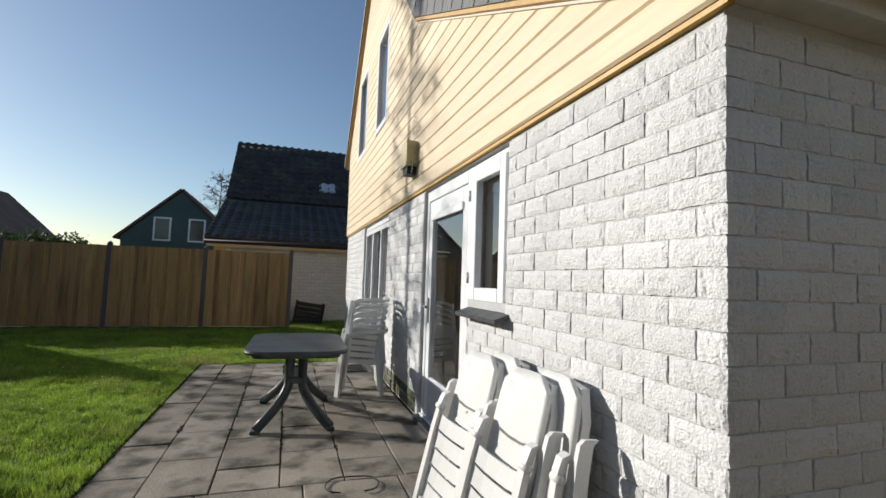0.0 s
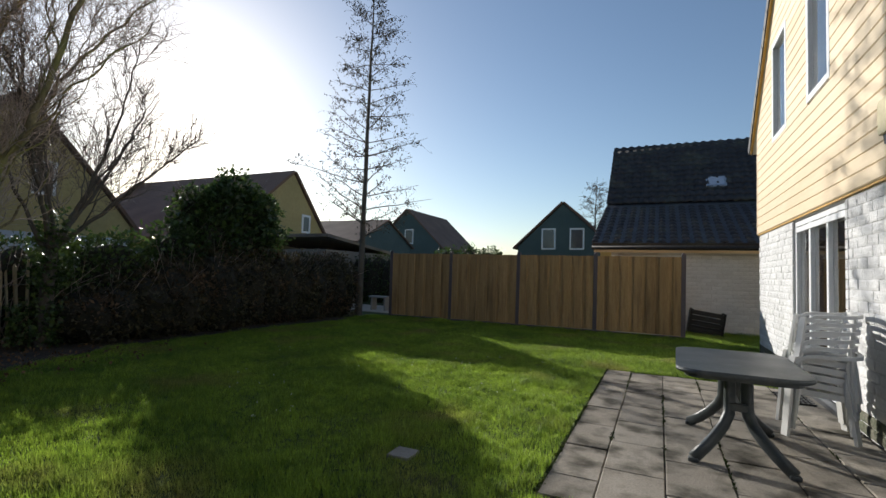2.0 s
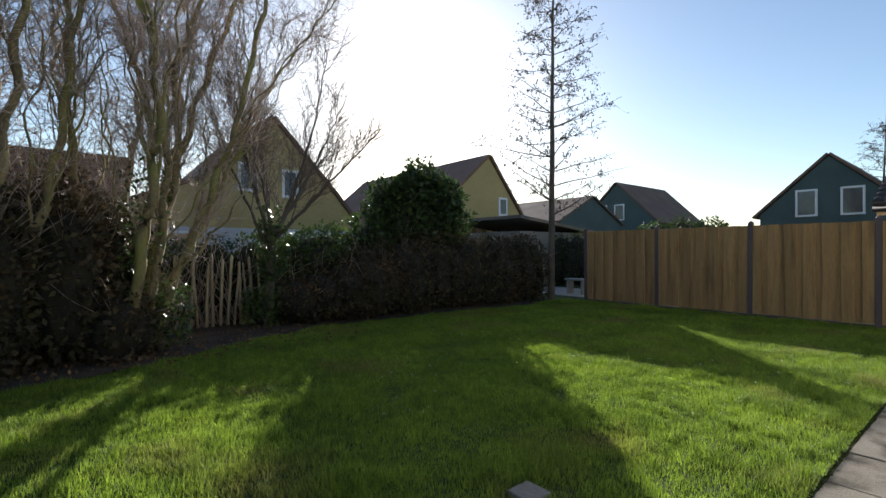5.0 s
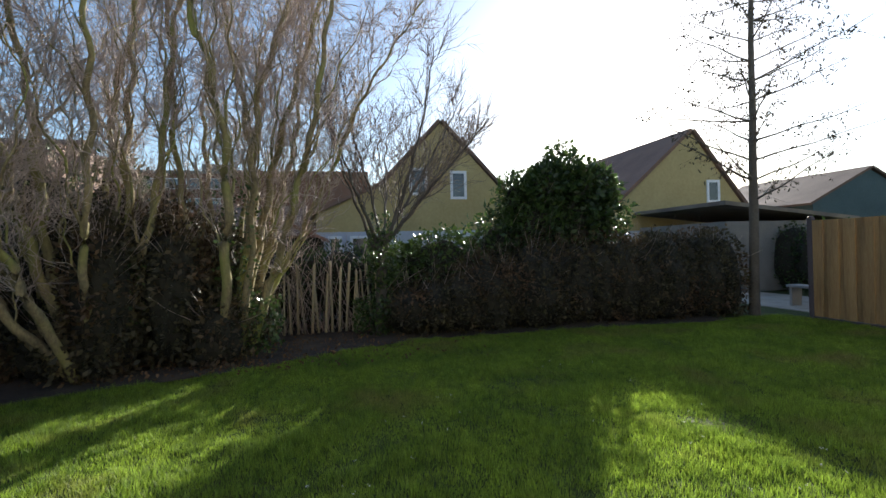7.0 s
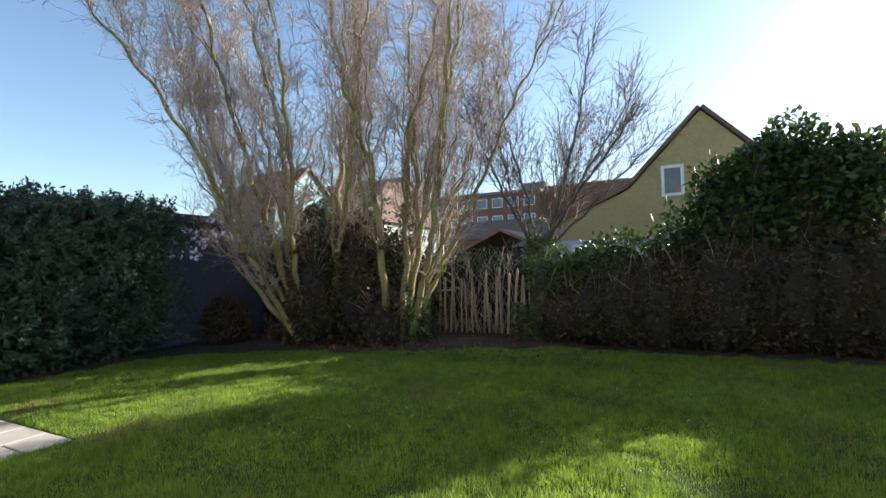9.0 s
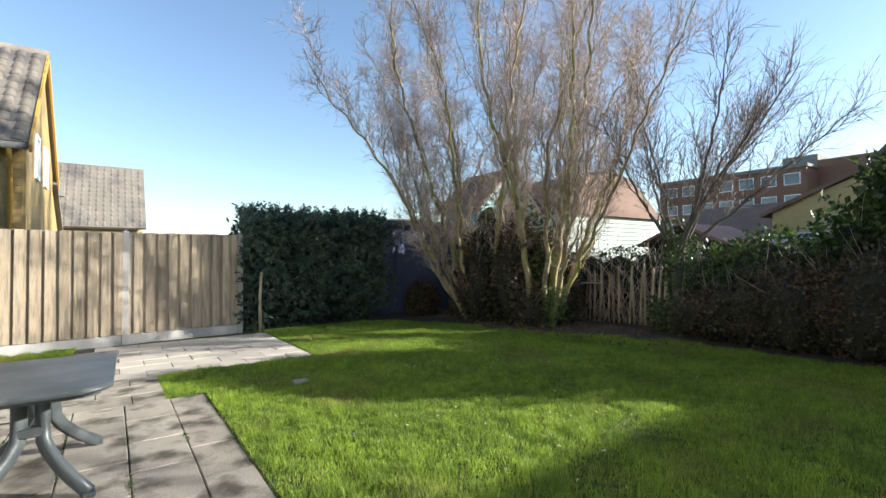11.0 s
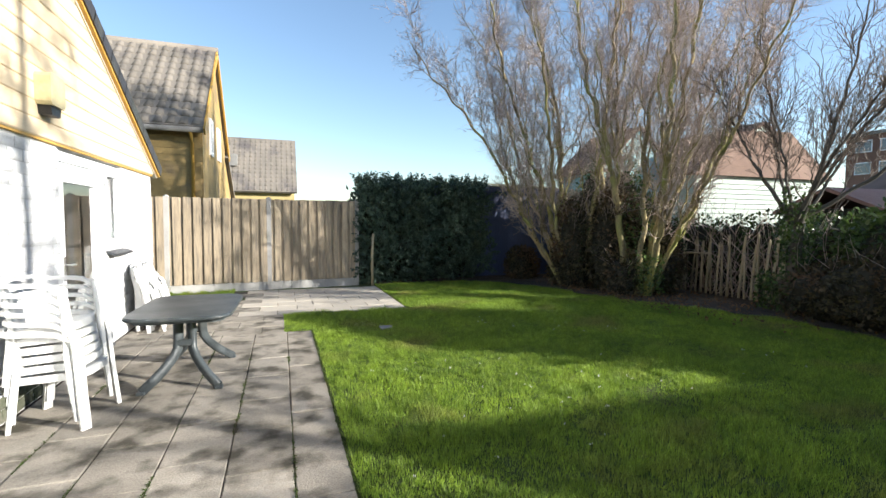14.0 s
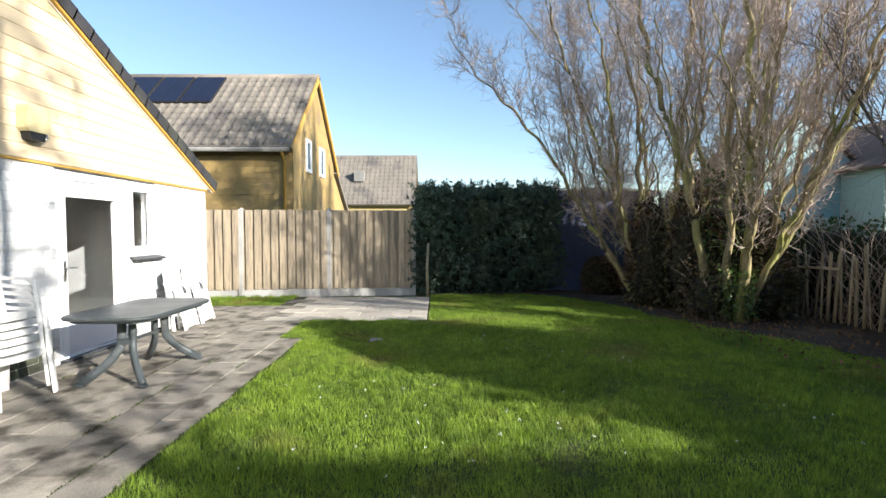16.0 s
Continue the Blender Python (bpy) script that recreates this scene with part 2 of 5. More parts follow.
def box(x0, y0, z0, x1, y1, z1, bevel=0.0, bm=None, m=None):
    bm = bm or bmesh.new()
    c = Matrix.Translation(((x0 + x1) / 2, (y0 + y1) / 2, (z0 + z1) / 2)) @ Matrix.Diagonal((x1 - x0, y1 - y0, z1 - z0, 1))
    got = bmesh.ops.create_cube(bm, size=1.0, matrix=(m @ c) if m is not None else c)
    if bevel:
        edges = {e for v in got["verts"] for e in v.link_edges}
        bmesh.ops.bevel(bm, geom=list(edges), offset=bevel, segments=1, affect="EDGES")
    return bm


def prism(points, axis, a, b, bm=None):
    """Extrudes a 2D outline along x ('x': points are y, z), y (x, z) or z (x, y)."""
    bm = bm or bmesh.new()

    def at(p, d):
        return {"x": (d, p[0], p[1]), "y": (p[0], d, p[1]), "z": (p[0], p[1], d)}[axis]
    lo = [bm.verts.new(at(p, a)) for p in points]
    hi = [bm.verts.new(at(p, b)) for p in points]
    bm.faces.new(lo)
    bm.faces.new(hi[::-1])
    for i in range(len(points)):
        j = (i + 1) % len(points)
        bm.faces.new((lo[i], hi[i], hi[j], lo[j]))
    return bm


def tube(path, radii, sides=6, bm=None):
    """A tube along a path of points, its ends closed."""
    bm = bm or bmesh.new()
    rings = []
    for i, p in enumerate(path):
        p = Vector(p)
        d = (Vector(path[min(i + 1, len(path) - 1)]) - Vector(path[max(i - 1, 0)])).normalized()
        u = d.cross(Vector((0, 0, 1)) if abs(d.z) < 0.9 else Vector((1, 0, 0))).normalized()
        w = d.cross(u)
        r = radii[i] if isinstance(radii, (list, tuple)) else radii
        rings.append([bm.verts.new(p + (u * math.cos(2 * math.pi * k / sides) + w * math.sin(2 * math.pi * k / sides)) * r) for k in range(sides)])
    for a, b in zip(rings, rings[1:]):
        for k in range(sides):
            bm.faces.new((a[k], a[(k + 1) % sides], b[(k + 1) % sides], b[k]))
    bm.faces.new(rings[0])
    bm.faces.new(rings[-1][::-1])
    for f in bm.faces:
        f.smooth = True
    return bm


def rounded(w, d, r, n=5):
    """Outline of a rectangle w by d with corners of radius r."""
    pts = []
    for cx, cy, a0 in ((w / 2 - r, d / 2 - r, 0), (-w / 2 + r, d / 2 - r, 90), (-w / 2 + r, -d / 2 + r, 180), (w / 2 - r, -d / 2 + r, 270)):
        for k in range(n + 1):
            a = radians(a0 + 90 * k / n)
            pts.append((cx + r * math.cos(a), cy + r * math.sin(a)))
    return pts


# leaves: thousands of small bent quads in one mesh
def leaf_cloud(name, centres, size, material, parent, rng, droop=0.0, long=1.8, label="", normals=None):
    n = len(centres)
    d = rng.normal(size=(n, 3))
    if normals is not None:
        d = d * 0.8 + normals * 0.7
    d[:, 2] -= droop
    d /= np.linalg.norm(d, axis=1)[:, None] + 1e-9
    s = rng.normal(size=(n, 3))
    s -= (s * d).sum(1)[:, None] * d
    s /= np.linalg.norm(s, axis=1)[:, None] + 1e-9
    sc = size * rng.uniform(0.6, 1.35, size=(n, 1))
    up = np.cross(d, s)
    base, tip = centres, centres + d * sc * long
    mid = centres + d * sc * long * 0.5 + up * sc * 0.18
    v = np.stack([base, mid + s * sc * 0.5, tip, mid - s * sc * 0.5], axis=1).reshape(-1, 3)
    me = bpy.data.meshes.new(name)
    me.vertices.add(4 * n)
    me.vertices.foreach_set("co", v.astype(np.float32).ravel())
    me.loops.add(4 * n)
    me.loops.foreach_set("vertex_index", np.arange(4 * n, dtype=np.int32))
    me.polygons.add(n)
    me.polygons.foreach_set("loop_start", np.arange(0, 4 * n, 4, dtype=np.int32))
    me.polygons.foreach_set("loop_total", np.full(n, 4, dtype=np.int32))
    me.update(calc_edges=True)
    me.materials.append(material)
    ob = new(name, me)
    ob.parent = parent
    return tagged(ob, label, kind="stuff")


def tubes_array(name, P, R, material, parent, label="", sides=3):
    """Branches of equal step counts in one mesh. P: (branches, points, 3); R: radii (branches, points)."""
    B, K, _ = P.shape
    D = np.empty_like(P)
    D[:, 1:-1] = P[:, 2:] - P[:, :-2]
    D[:, 0], D[:, -1] = P[:, 1] - P[:, 0], P[:, -1] - P[:, -2]
    D /= np.linalg.norm(D, axis=2, keepdims=True) + 1e-9
    ref = np.where(np.abs(D[:, :, 2:3]) < 0.9, np.array((0.0, 0.0, 1.0)), np.array((1.0, 0.0, 0.0)))
    U = np.cross(D, ref)
    U /= np.linalg.norm(U, axis=2, keepdims=True) + 1e-9
    W = np.cross(D, U)
    a = 2 * math.pi * np.arange(sides) / sides
    V = P[:, :, None, :] + R[:, :, None, None] * (U[:, :, None, :] * np.cos(a)[None, None, :, None] + W[:, :, None, :] * np.sin(a)[None, None, :, None])
    idx = np.arange(B * K * sides).reshape(B, K, sides)
    nxt = np.roll(idx, -1, axis=2)
    F = np.stack([idx[:, :-1], nxt[:, :-1], nxt[:, 1:], idx[:, 1:]], axis=-1).reshape(-1, 4)
    me = bpy.data.meshes.new(name)
    me.vertices.add(B * K * sides)
    me.vertices.foreach_set("co", V.astype(np.float32).ravel())
    me.loops.add(F.size)
    me.loops.foreach_set("vertex_index", F.astype(np.int32).ravel())
    me.polygons.add(len(F))
    me.polygons.foreach_set("loop_start", np.arange(0, F.size, 4, dtype=np.int32))
    me.polygons.foreach_set("loop_total", np.full(len(F), 4, dtype=np.int32))
    me.polygons.foreach_set("use_smooth", np.ones(len(F), dtype=bool))
    me.update(calc_edges=True)
    me.materials.append(material)
    ob = new(name, me)
    ob.parent = parent
    return tagged(ob, label)


def tubes_mesh(name, segments, material, parent, label="", sides=4):
    """Branches given as (points, radii), all of as many points, in one mesh."""
    return tubes_array(name, np.array([p for p, _ in segments]), np.array([r for _, r in segments]), material, parent, label, sides)
# ---------------------------------------------------------------- ground
bm = bmesh.new()
bmesh.ops.create_grid(bm, x_segments=60, y_segments=60, size=600)
for v in bm.verts:
    v.co.z = -0.035
tagged(part("ground", bm, M_LAWN), "flat green ground reaching the horizon", "ground", kind="structure")

bm = bmesh.new()
bmesh.ops.create_grid(bm, x_segments=150, y_segments=170, size=1.0, matrix=Matrix.Translation((-4.0, 5.6, 0)) @ Matrix.Diagonal((6.2, 8.4, 1, 1)))
for v in bm.verts:
    v.co.z = -0.016 + 0.010 * noise.noise(v.co * 1.3) + 0.006 * noise.noise(v.co * 5)
tagged(part("lawn", bm, M_LAWN), "short green lawn turf with small humps", "lawn", kind="structure")

# bare soil bed along the hedge, trees and shed
bm = bmesh.new()
bed = [(-2.35, -1.35), (-4.4, -1.45), (-5.5, -0.75), (-6.0, 0.4), (-6.4, 1.8), (-7.3, 3.4), (-7.75, 4.8), (-7.75, 7.5), (-7.55, 10.6), (-12.0, 10.6), (-12.0, -4.5), (-2.35, -4.5)]
vs = [bm.verts.new((x, y, 0.004)) for x, y in bed]
bm.faces.new(vs)
bmesh.ops.triangulate(bm, faces=bm.faces)
for _ in range(4):
    bmesh.ops.subdivide_edges(bm, edges=bm.edges, cuts=1, use_grid_fill=True)
for v in bm.verts:
    v.co.z = 0.004 + 0.03 * max(0, noise.noise(v.co * 1.7)) + 0.012 * noise.noise(v.co * 6)
tagged(part("planting_bed", bm, M_SOIL), "bare dark soil bed along hedge and trees", "soil", kind="structure")

# paving: a sand bed with slabs of 40 by 60
pave = thing("pavement", "grey weathered concrete slab terrace along the house", "paving", kind="structure")
bm = box(-0.58, 2.95, -0.12, 1.84, 7.34, -0.012)
box(-0.22, 1.7, -0.12, 1.84, 2.95, -0.012, bm=bm)
box(-2.28, -1.12, -0.12, 0.78, 1.7, -0.012, bm=bm)
box(0.78, 0.10, -0.12, 4.4, 1.7, -0.012, bm=bm)
part("joint_sand", bm, M_SOIL, pave)


def slab_mesh(w, d, material, name="slab"):
    return mesh_of(name, *slab_geo(w, d), material)


def slab_geo(w, d):
    b, t = 0.006, 0.05
    v = [(x * w / 2, y * d / 2, -t) for x, y in ((-1, -1), (1, -1), (1, 1), (-1, 1))]
    v += [(x * w / 2, y * d / 2, -b) for x, y in ((-1, -1), (1, -1), (1, 1), (-1, 1))]
    v += [(x * (w / 2 - b), y * (d / 2 - b), 0) for x, y in ((-1, -1), (1, -1), (1, 1), (-1, 1))]
    f = [(8, 9, 10, 11)]
    for k in (0, 4):
        for i in range(4):
            j = (i + 1) % 4
            f.append((k + i, k + j, k + 4 + j, k + 4 + i))
    return v, f


slab_cache = {}
srng = random.Random(4)


def lay(x0, x1, y0, y1, material):
    w, d = round(x1 - x0 - 0.008, 3), round(y1 - y0 - 0.008, 3)
    if w < 0.05 or d < 0.05:
        return
    key = (w, d, material.name)
    if key not in slab_cache:
        slab_cache[key] = slab_mesh(w, d, material)
    piece("slab", slab_cache[key], pave, pose((x0 + x1) / 2, (y0 + y1) / 2, srng.uniform(-0.004, 0.004), srng.uniform(-0.35, 0.35), srng.uniform(-0.35, 0.35), srng.uniform(-0.25, 0.25)))


columns = [(-0.58, -0.25), (-0.25, 0.15), (0.15, 0.56), (0.56, 0.97), (0.97, 1.37), (1.37, 1.78)]
for k, (xa, xb) in enumerate(columns):
    y = 2.96
    cuts = [y]
    step = 0.60 if k % 2 else 0.36
    while y < 7.3:
        y = min(7.33, y + step)
        cuts.append(y)
        step = 0.62
    for ya, yb in zip(cuts, cuts[1:]):
        lay(xa, xb, ya, yb, M_SLAB)
for k in range(3):
    ya = 1.70 + 0.42 * k
    x = -0.22
    step = 0.62 if k % 2 else 0.3
    while x < 1.75:
        x2 = min(1.78, x + step)
        lay(x, x2, ya, ya + 0.42, M_SLAB)
        x, step = x2, 0.62
for k in range(7):
    ya = -1.10 + 0.40 * k
    x, step = -2.27, (0.61 if k % 2 else 0.32)
    while x < 4.35:
        x2 = min(4.38, x + step)
        if x2 <= 0.78 or ya > 0.0 or x < 0.4:
            if not (x > 1.79 and ya + 0.4 > 0.86):
                lay(x, min(x2, 1.78) if ya + 0.4 > 0.86 else (min(x2, 0.78) if ya < 0.0 else x2), ya, ya + 0.40, M_SLABP if x < 0.0 else M_SLAB)
        x, step = x2, 0.61

tagged(part("drain_cover", box(-1.70, 3.01, -0.06, -1.52, 3.19, 0.008, 0.006), M_STONE), "small square concrete drain cover set in the lawn", "drain cover")

# ---------------------------------------------------------------- the house
WX = 1.8          # outer face of the garden wall
SY = 0.84         # outer face of the south wall
NY = 10.48        # outer face of the north wall
CZ = 2.25         # foot of the cladding


def roof_z(y):
    if y < 4.5:
        return 2.34 + 0.505 * (y - 0.82)
    if y < 7.52:
        return 4.20 + 1.13 * (y - 4.5)
    return 7.61 - 1.11 * (y - 7.52)


def roof_span(z):
    """South and north ends of the gable wall at height z."""
    lo = 0.82 + (z - 2.34) / 0.505 if z < 4.20 else 4.5 + (z - 4.20) / 1.13
    hi = 7.52 + (7.61 - z) / 1.11
    return max(SY, lo), min(NY, hi)


def rows_with_holes(z0, z1, pitch, span, holes):
    """Trapezoids (za, zb, y0a, y1a, y0b, y1b) of a wall in rows, with openings (y0, y1, z0, z1) left out."""
    out = []
    edges = sorted({round(z0 + i * pitch, 4) for i in range(int((z1 - z0) / pitch) + 1)} | {z1})
    for za, zb in zip(edges, edges[1:]):
        a0, a1 = span(za)
        b0, b1 = span(zb)
        if b1 - b0 < 0.05:
            continue
        mid = (za + zb) / 2
        cuts = sorted((h[0], h[1]) for h in holes if h[2] < mid < h[3])
        left = (a0, b0)
        for h0, h1 in cuts:
            if h0 - left[0] > 0.01:
                out.append((za, zb, left[0], h0, left[1], h0))
            left = (h1, h1)
        out.append((za, zb, left[0], a1, left[1], b1))
    return out


house = thing("house", "yellow clad gable house with white block ground floor", "house")
G1, G2 = (6.30, 7.12, 3.64, 5.16), (8.22, 9.10, 3.66, 5.24)
FR, DW = (5.98, 8.04, 0.10, CZ), (2.36, 4.22, -0.1, CZ)
# carcass of the wall behind blocks and boards
bm = bmesh.new()
for za, zb, p, q, r, s in rows_with_holes(-0.1, 7.5, 0.145, lambda z: roof_span(max(z, 2.25)) if z > 2.25 else (SY + 0.25, NY), [G1, G2, FR, (3.0, 4.22, -0.2, CZ), (2.36, 3.0, 1.14, CZ)]):
    prism([(p, za), (q, za), (s, zb), (r, zb)], "x", WX + 0.014, WX + 0.24, bm)
part("wall", bm, M_MORTAR, house, "mortar grey inner wall with openings")
part("south_wall", box(WX + 0.014, SY + 0.014, -0.1, 9.0, SY + 0.25, 2.27), M_MORTAR, house)
part("north_wall", box(WX + 0.24, NY - 0.25, -0.1, 9.0, NY, 4.1), M_CLAD, house)
part("east_wall", box(8.9, SY + 0.25, -0.1, 9.1, NY - 0.25, 2.6), M_ROOM, house)
part("room_floor", box(WX + 0.24, SY + 0.25, -0.1, 8.9, NY - 0.25, 0.03), M_WOODFLOOR, house)
part("room_ceiling", box(WX + 0.24, SY + 0.25, 2.45, 8.9, NY - 0.25, 2.55), M_ROOM, house)
part("room_partition", box(WX + 0.24, 5.0, 0.03, 8.9, 5.12, 2.45), M_ROOM, house)
part("room_back", box(5.2, SY + 0.25, 0.03, 5.3, 5.0, 2.45), M_ROOM, house)
part("room_back", box(5.6, 5.12, 0.03, 5.7, NY - 0.25, 2.45), M_ROOM, house)
part("upper_back", prism([(4.9, 2.6), (10.2, 2.6), (10.2, 4.3), (7.5, 7.2), (4.9, 4.3)], "x", 4.0, 4.1), M_ROOM, house)

# yellow boards, each with a bevelled lower edge
for za, zb, p, q, r, s in rows_with_holes(CZ, 7.5, 0.148, lambda z: roof_span(z + 0.02), [G1, G2]):
    bm = bmesh.new()
    lo, hi = WX - 0.030, WX + 0.013
    sec = [(lo, za + 0.012), (lo + 0.012, za), (hi, za), (hi, zb), (lo + 0.010, zb), (lo, zb - 0.010)]
    rings = []
    for y_at in (0, 1):
        ring = []
        for x, z in sec:
            f = (z - za) / (zb - za)
            y = (p + (r - p) * f) if y_at == 0 else (q + (s - q) * f)
            ring.append(bm.verts.new((x, y, z)))
        rings.append(ring)
    bm.faces.new(rings[0])
    bm.faces.new(rings[1][::-1])
    for i in range(6):
        j = (i + 1) % 6
        bm.faces.new((rings[0][i], rings[1][i], rings[1][j], rings[0][j]))
    part("board", bm, M_CLAD, house)
part("drip_edge", box(WX - 0.012, SY - 0.02, CZ - 0.022, WX + 0.02, NY + 0.02, CZ - 0.002), M_BARGE, house, "thin brown drip board")
part("corner_trim", box(WX - 0.03, NY - 0.03, CZ, WX + 0.03, NY + 0.03, 3.75), M_CLAD, house)

# roof: thick sheets and dark tiles hanging over the verge
RX0, RX1 = 1.69, 9.2
roof = thing("roof", "", "")
roof.parent = house
prof = [(0.66, 2.30), (4.5, 4.22), (7.52, 7.61), (10.85, 3.92)]
for (ya, za), (yb, zb) in zip(prof, prof[1:]):
    n = Vector((0, -(zb - za), yb - ya)).normalized() * 0.08
    part("roof_slope", prism([(ya, za), (yb, zb), (yb + n.y, zb + n.z), (ya + n.y, za + n.z)], "x", RX0 + 0.05, RX1), M_TILE, roof)
    d = Vector((0, yb - ya, zb - za))
    length = d.length
    d.normalize()
    k = int(length / 0.30)
    up = Vector((0, -d.z, d.y)) if d.y > 0 else Vector((0, d.z, -d.y))
    for i in range(k + 1):
        c = Vector((0, ya, za)) + d * (i * length / (k + 1))
        e = c + d * (length / (k + 1) + 0.02)
        pts = [c - up * 0.055, e - up * 0.055, e + up * 0.10, c + up * 0.115]
        part("verge_tile", prism([(v.y, v.z) for v in pts], "x", RX0, RX0 + 0.10), M_TILE, roof)
    lo = -up * 0.085
    a, b = Vector((0, ya, za)), Vector((0, yb, zb))
    pts = [a + lo, b + lo, b - up * 0.03, a - up * 0.03]
    part("bargeboard", prism([(v.y, v.z) for v in pts], "x", RX0 + 0.02, RX0 + 0.06), M_BARGE, roof, "ochre painted bargeboard")
    pts = [a - up * 0.10, b - up * 0.10, b, a]
    part("soffit", prism([(v.y, v.z) for v in pts], "x", RX0 + 0.06, WX + 0.02), M_CREAM, roof, "cream soffit under the verge")
part("fascia", box(RX0 + 0.1, 0.73, 2.24, 9.2, 0.76, 2.40), M_CREAM, house, "cream fascia board")
part("eave_soffit", box(RX0 + 0.1, 0.76, 2.255, 9.2, SY + 0.012, 2.28), M_CREAM, house)
gut = bmesh.new()
prism([(0.60, 2.39), (0.62, 2.33), (0.66, 2.31), (0.70, 2.33), (0.71, 2.39)], "x", RX0 + 0.05, 9.2, gut)
part("gutter", gut, M_BLACK, house, "dark plastic eaves gutter")
part("gutter", prism([(10.75, 3.92), (10.77, 3.86), (10.82, 3.84), (10.88, 3.86), (10.90, 3.92)], "x", RX0 + 0.05, 9.2), M_BLACK, house, "dark plastic eaves gutter")


def window(name, label, x, y0, y1, z0, z1, parent=None, bars=(), frame_w=0.065, glass=None, proud=0.0, sill=True, depth=0.07):
    """A white framed window in a wall that faces west."""
    w = new(name)
    tagged(w, label)
    if parent:
        w.parent = parent
    else:
        tagged(w, label, "window", kind="structure")
    xa, xb = x - proud, x - proud + depth
    f = frame_w
    bm = box(xa, y0, z0, xb, y0 + f, z1, 0.004)
    box(xa, y1 - f, z0, xb, y1, z1, 0.004, bm)
    box(xa, y0 + f, z1 - f, xb, y1 - f, z1, 0.004, bm)
    box(xa, y0 + f, z0, xb, y1 - f, z0 + f, 0.004, bm)
    part("window_frame", bm, M_WHITE, w)
    ys = [y0 + f] + list(bars) + [y1 - f]
    for b in bars:
        part("mullion", box(xa, b - 0.035, z0 + f, xb, b + 0.035, z1 - f, 0.004), M_WHITE, w)
    for ya, yb in zip(ys, ys[1:]):
        ga, gb = ya + (0.035 if ya in bars else 0), yb - (0.035 if yb in bars else 0)
        g = part("pane", box(x - proud + depth * 0.5, ga, z0 + f, x - proud + depth * 0.5 + 0.006, gb, z1 - f), glass or M_GLASS, w, "clear glass pane")
        g.visible_shadow = False
    return w


# garden door with side window
door = tagged(new("door_1"), "white glazed garden door with steel handle", "door", kind="structure")
X = WX + 0.035
bm = box(X, 3.03, 0.0, X + 0.09, 3.11, 2.2, 0.004)
box(X, 4.14, 0.0, X + 0.09, 4.215, 2.2, 0.004, bm)
box(X, 3.11, 2.10, X + 0.09, 4.14, 2.2, 0.004, bm)
box(X - 0.02, 3.03, -0.02, X + 0.10, 4.215, 0.05, 0.006, bm)
part("door_frame", bm, M_WHITE, door)
bm = box(X + 0.005, 3.12, 0.06, X + 0.055, 3.22, 2.09, 0.004)
box(X + 0.005, 4.03, 0.06, X + 0.055, 4.13, 2.09, 0.004, bm)
box(X + 0.005, 3.22, 1.97, X + 0.055, 4.03, 2.09, 0.004, bm)
part("door_leaf", bm, M_WHITE, door)
part("door_panel", box(X + 0.010, 3.22, 0.06, X + 0.05, 4.03, 0.42, 0.006), M_DOORPANEL, door, "lilac white solid lower panel")
g = part("pane", box(X + 0.03, 3.22, 0.42, X + 0.036, 4.03, 1.97), M_GLASS, door, "clear glass pane")
g.visible_shadow = False
part("vent_grille", box(X - 0.012, 3.20, 1.90, X + 0.004, 4.05, 1.965, 0.004), M_WHITE, door, "white ventilation strip")
plate = part("lock_plate", box(X - 0.004, 4.06, 0.92, X + 0.005, 4.10, 1.16, 0.003), M_METAL, door, "steel lock plate")
part("door_handle", tube([(X - 0.004, 4.08, 1.08), (X - 0.05, 4.08, 1.08), (X - 0.055, 4.06, 1.08), (X - 0.055, 3.96, 1.075)], 0.009, 8), M_METAL, plate, "steel lever handle")
part("door_step", box(WX - 0.06, 3.03, -0.02, X, 4.215, 0.035, 0.008), M_SILL, door, "dark stone doorstep")

win = window("window_1", "white framed casement window beside garden door", X, 2.36, 3.03, 1.16, 2.2, frame_w=0.06, depth=0.09)
bm = box(X - 0.025, 2.40, 1.20, X + 0.03, 2.49, 2.16, 0.005)
box(X - 0.025, 2.88, 1.20, X + 0.03, 2.985, 2.16, 0.005, bm)
box(X - 0.025, 2.49, 1.20, X + 0.03, 2.88, 1.29, 0.005, bm)
box(X - 0.025, 2.49, 2.06, X + 0.03, 2.88, 2.16, 0.005, bm)
part("casement", bm, M_WHITE, win, "white casement sash")
for z in (1.36, 1.97):
    part("hinge", tube([(X - 0.03, 2.99, z - 0.04), (X - 0.03, 2.99, z + 0.04)], 0.009, 6), M_METAL, win)
for i in range(4):
    y = 2.30 + i * 0.172
    part("sill_tile", prism([(WX - 0.09, 1.085), (WX - 0.09, 1.11), (X + 0.01, 1.158), (X + 0.01, 1.13)], "y", y, y + 0.166), M_SILL, win, "dark sloping sill tile")

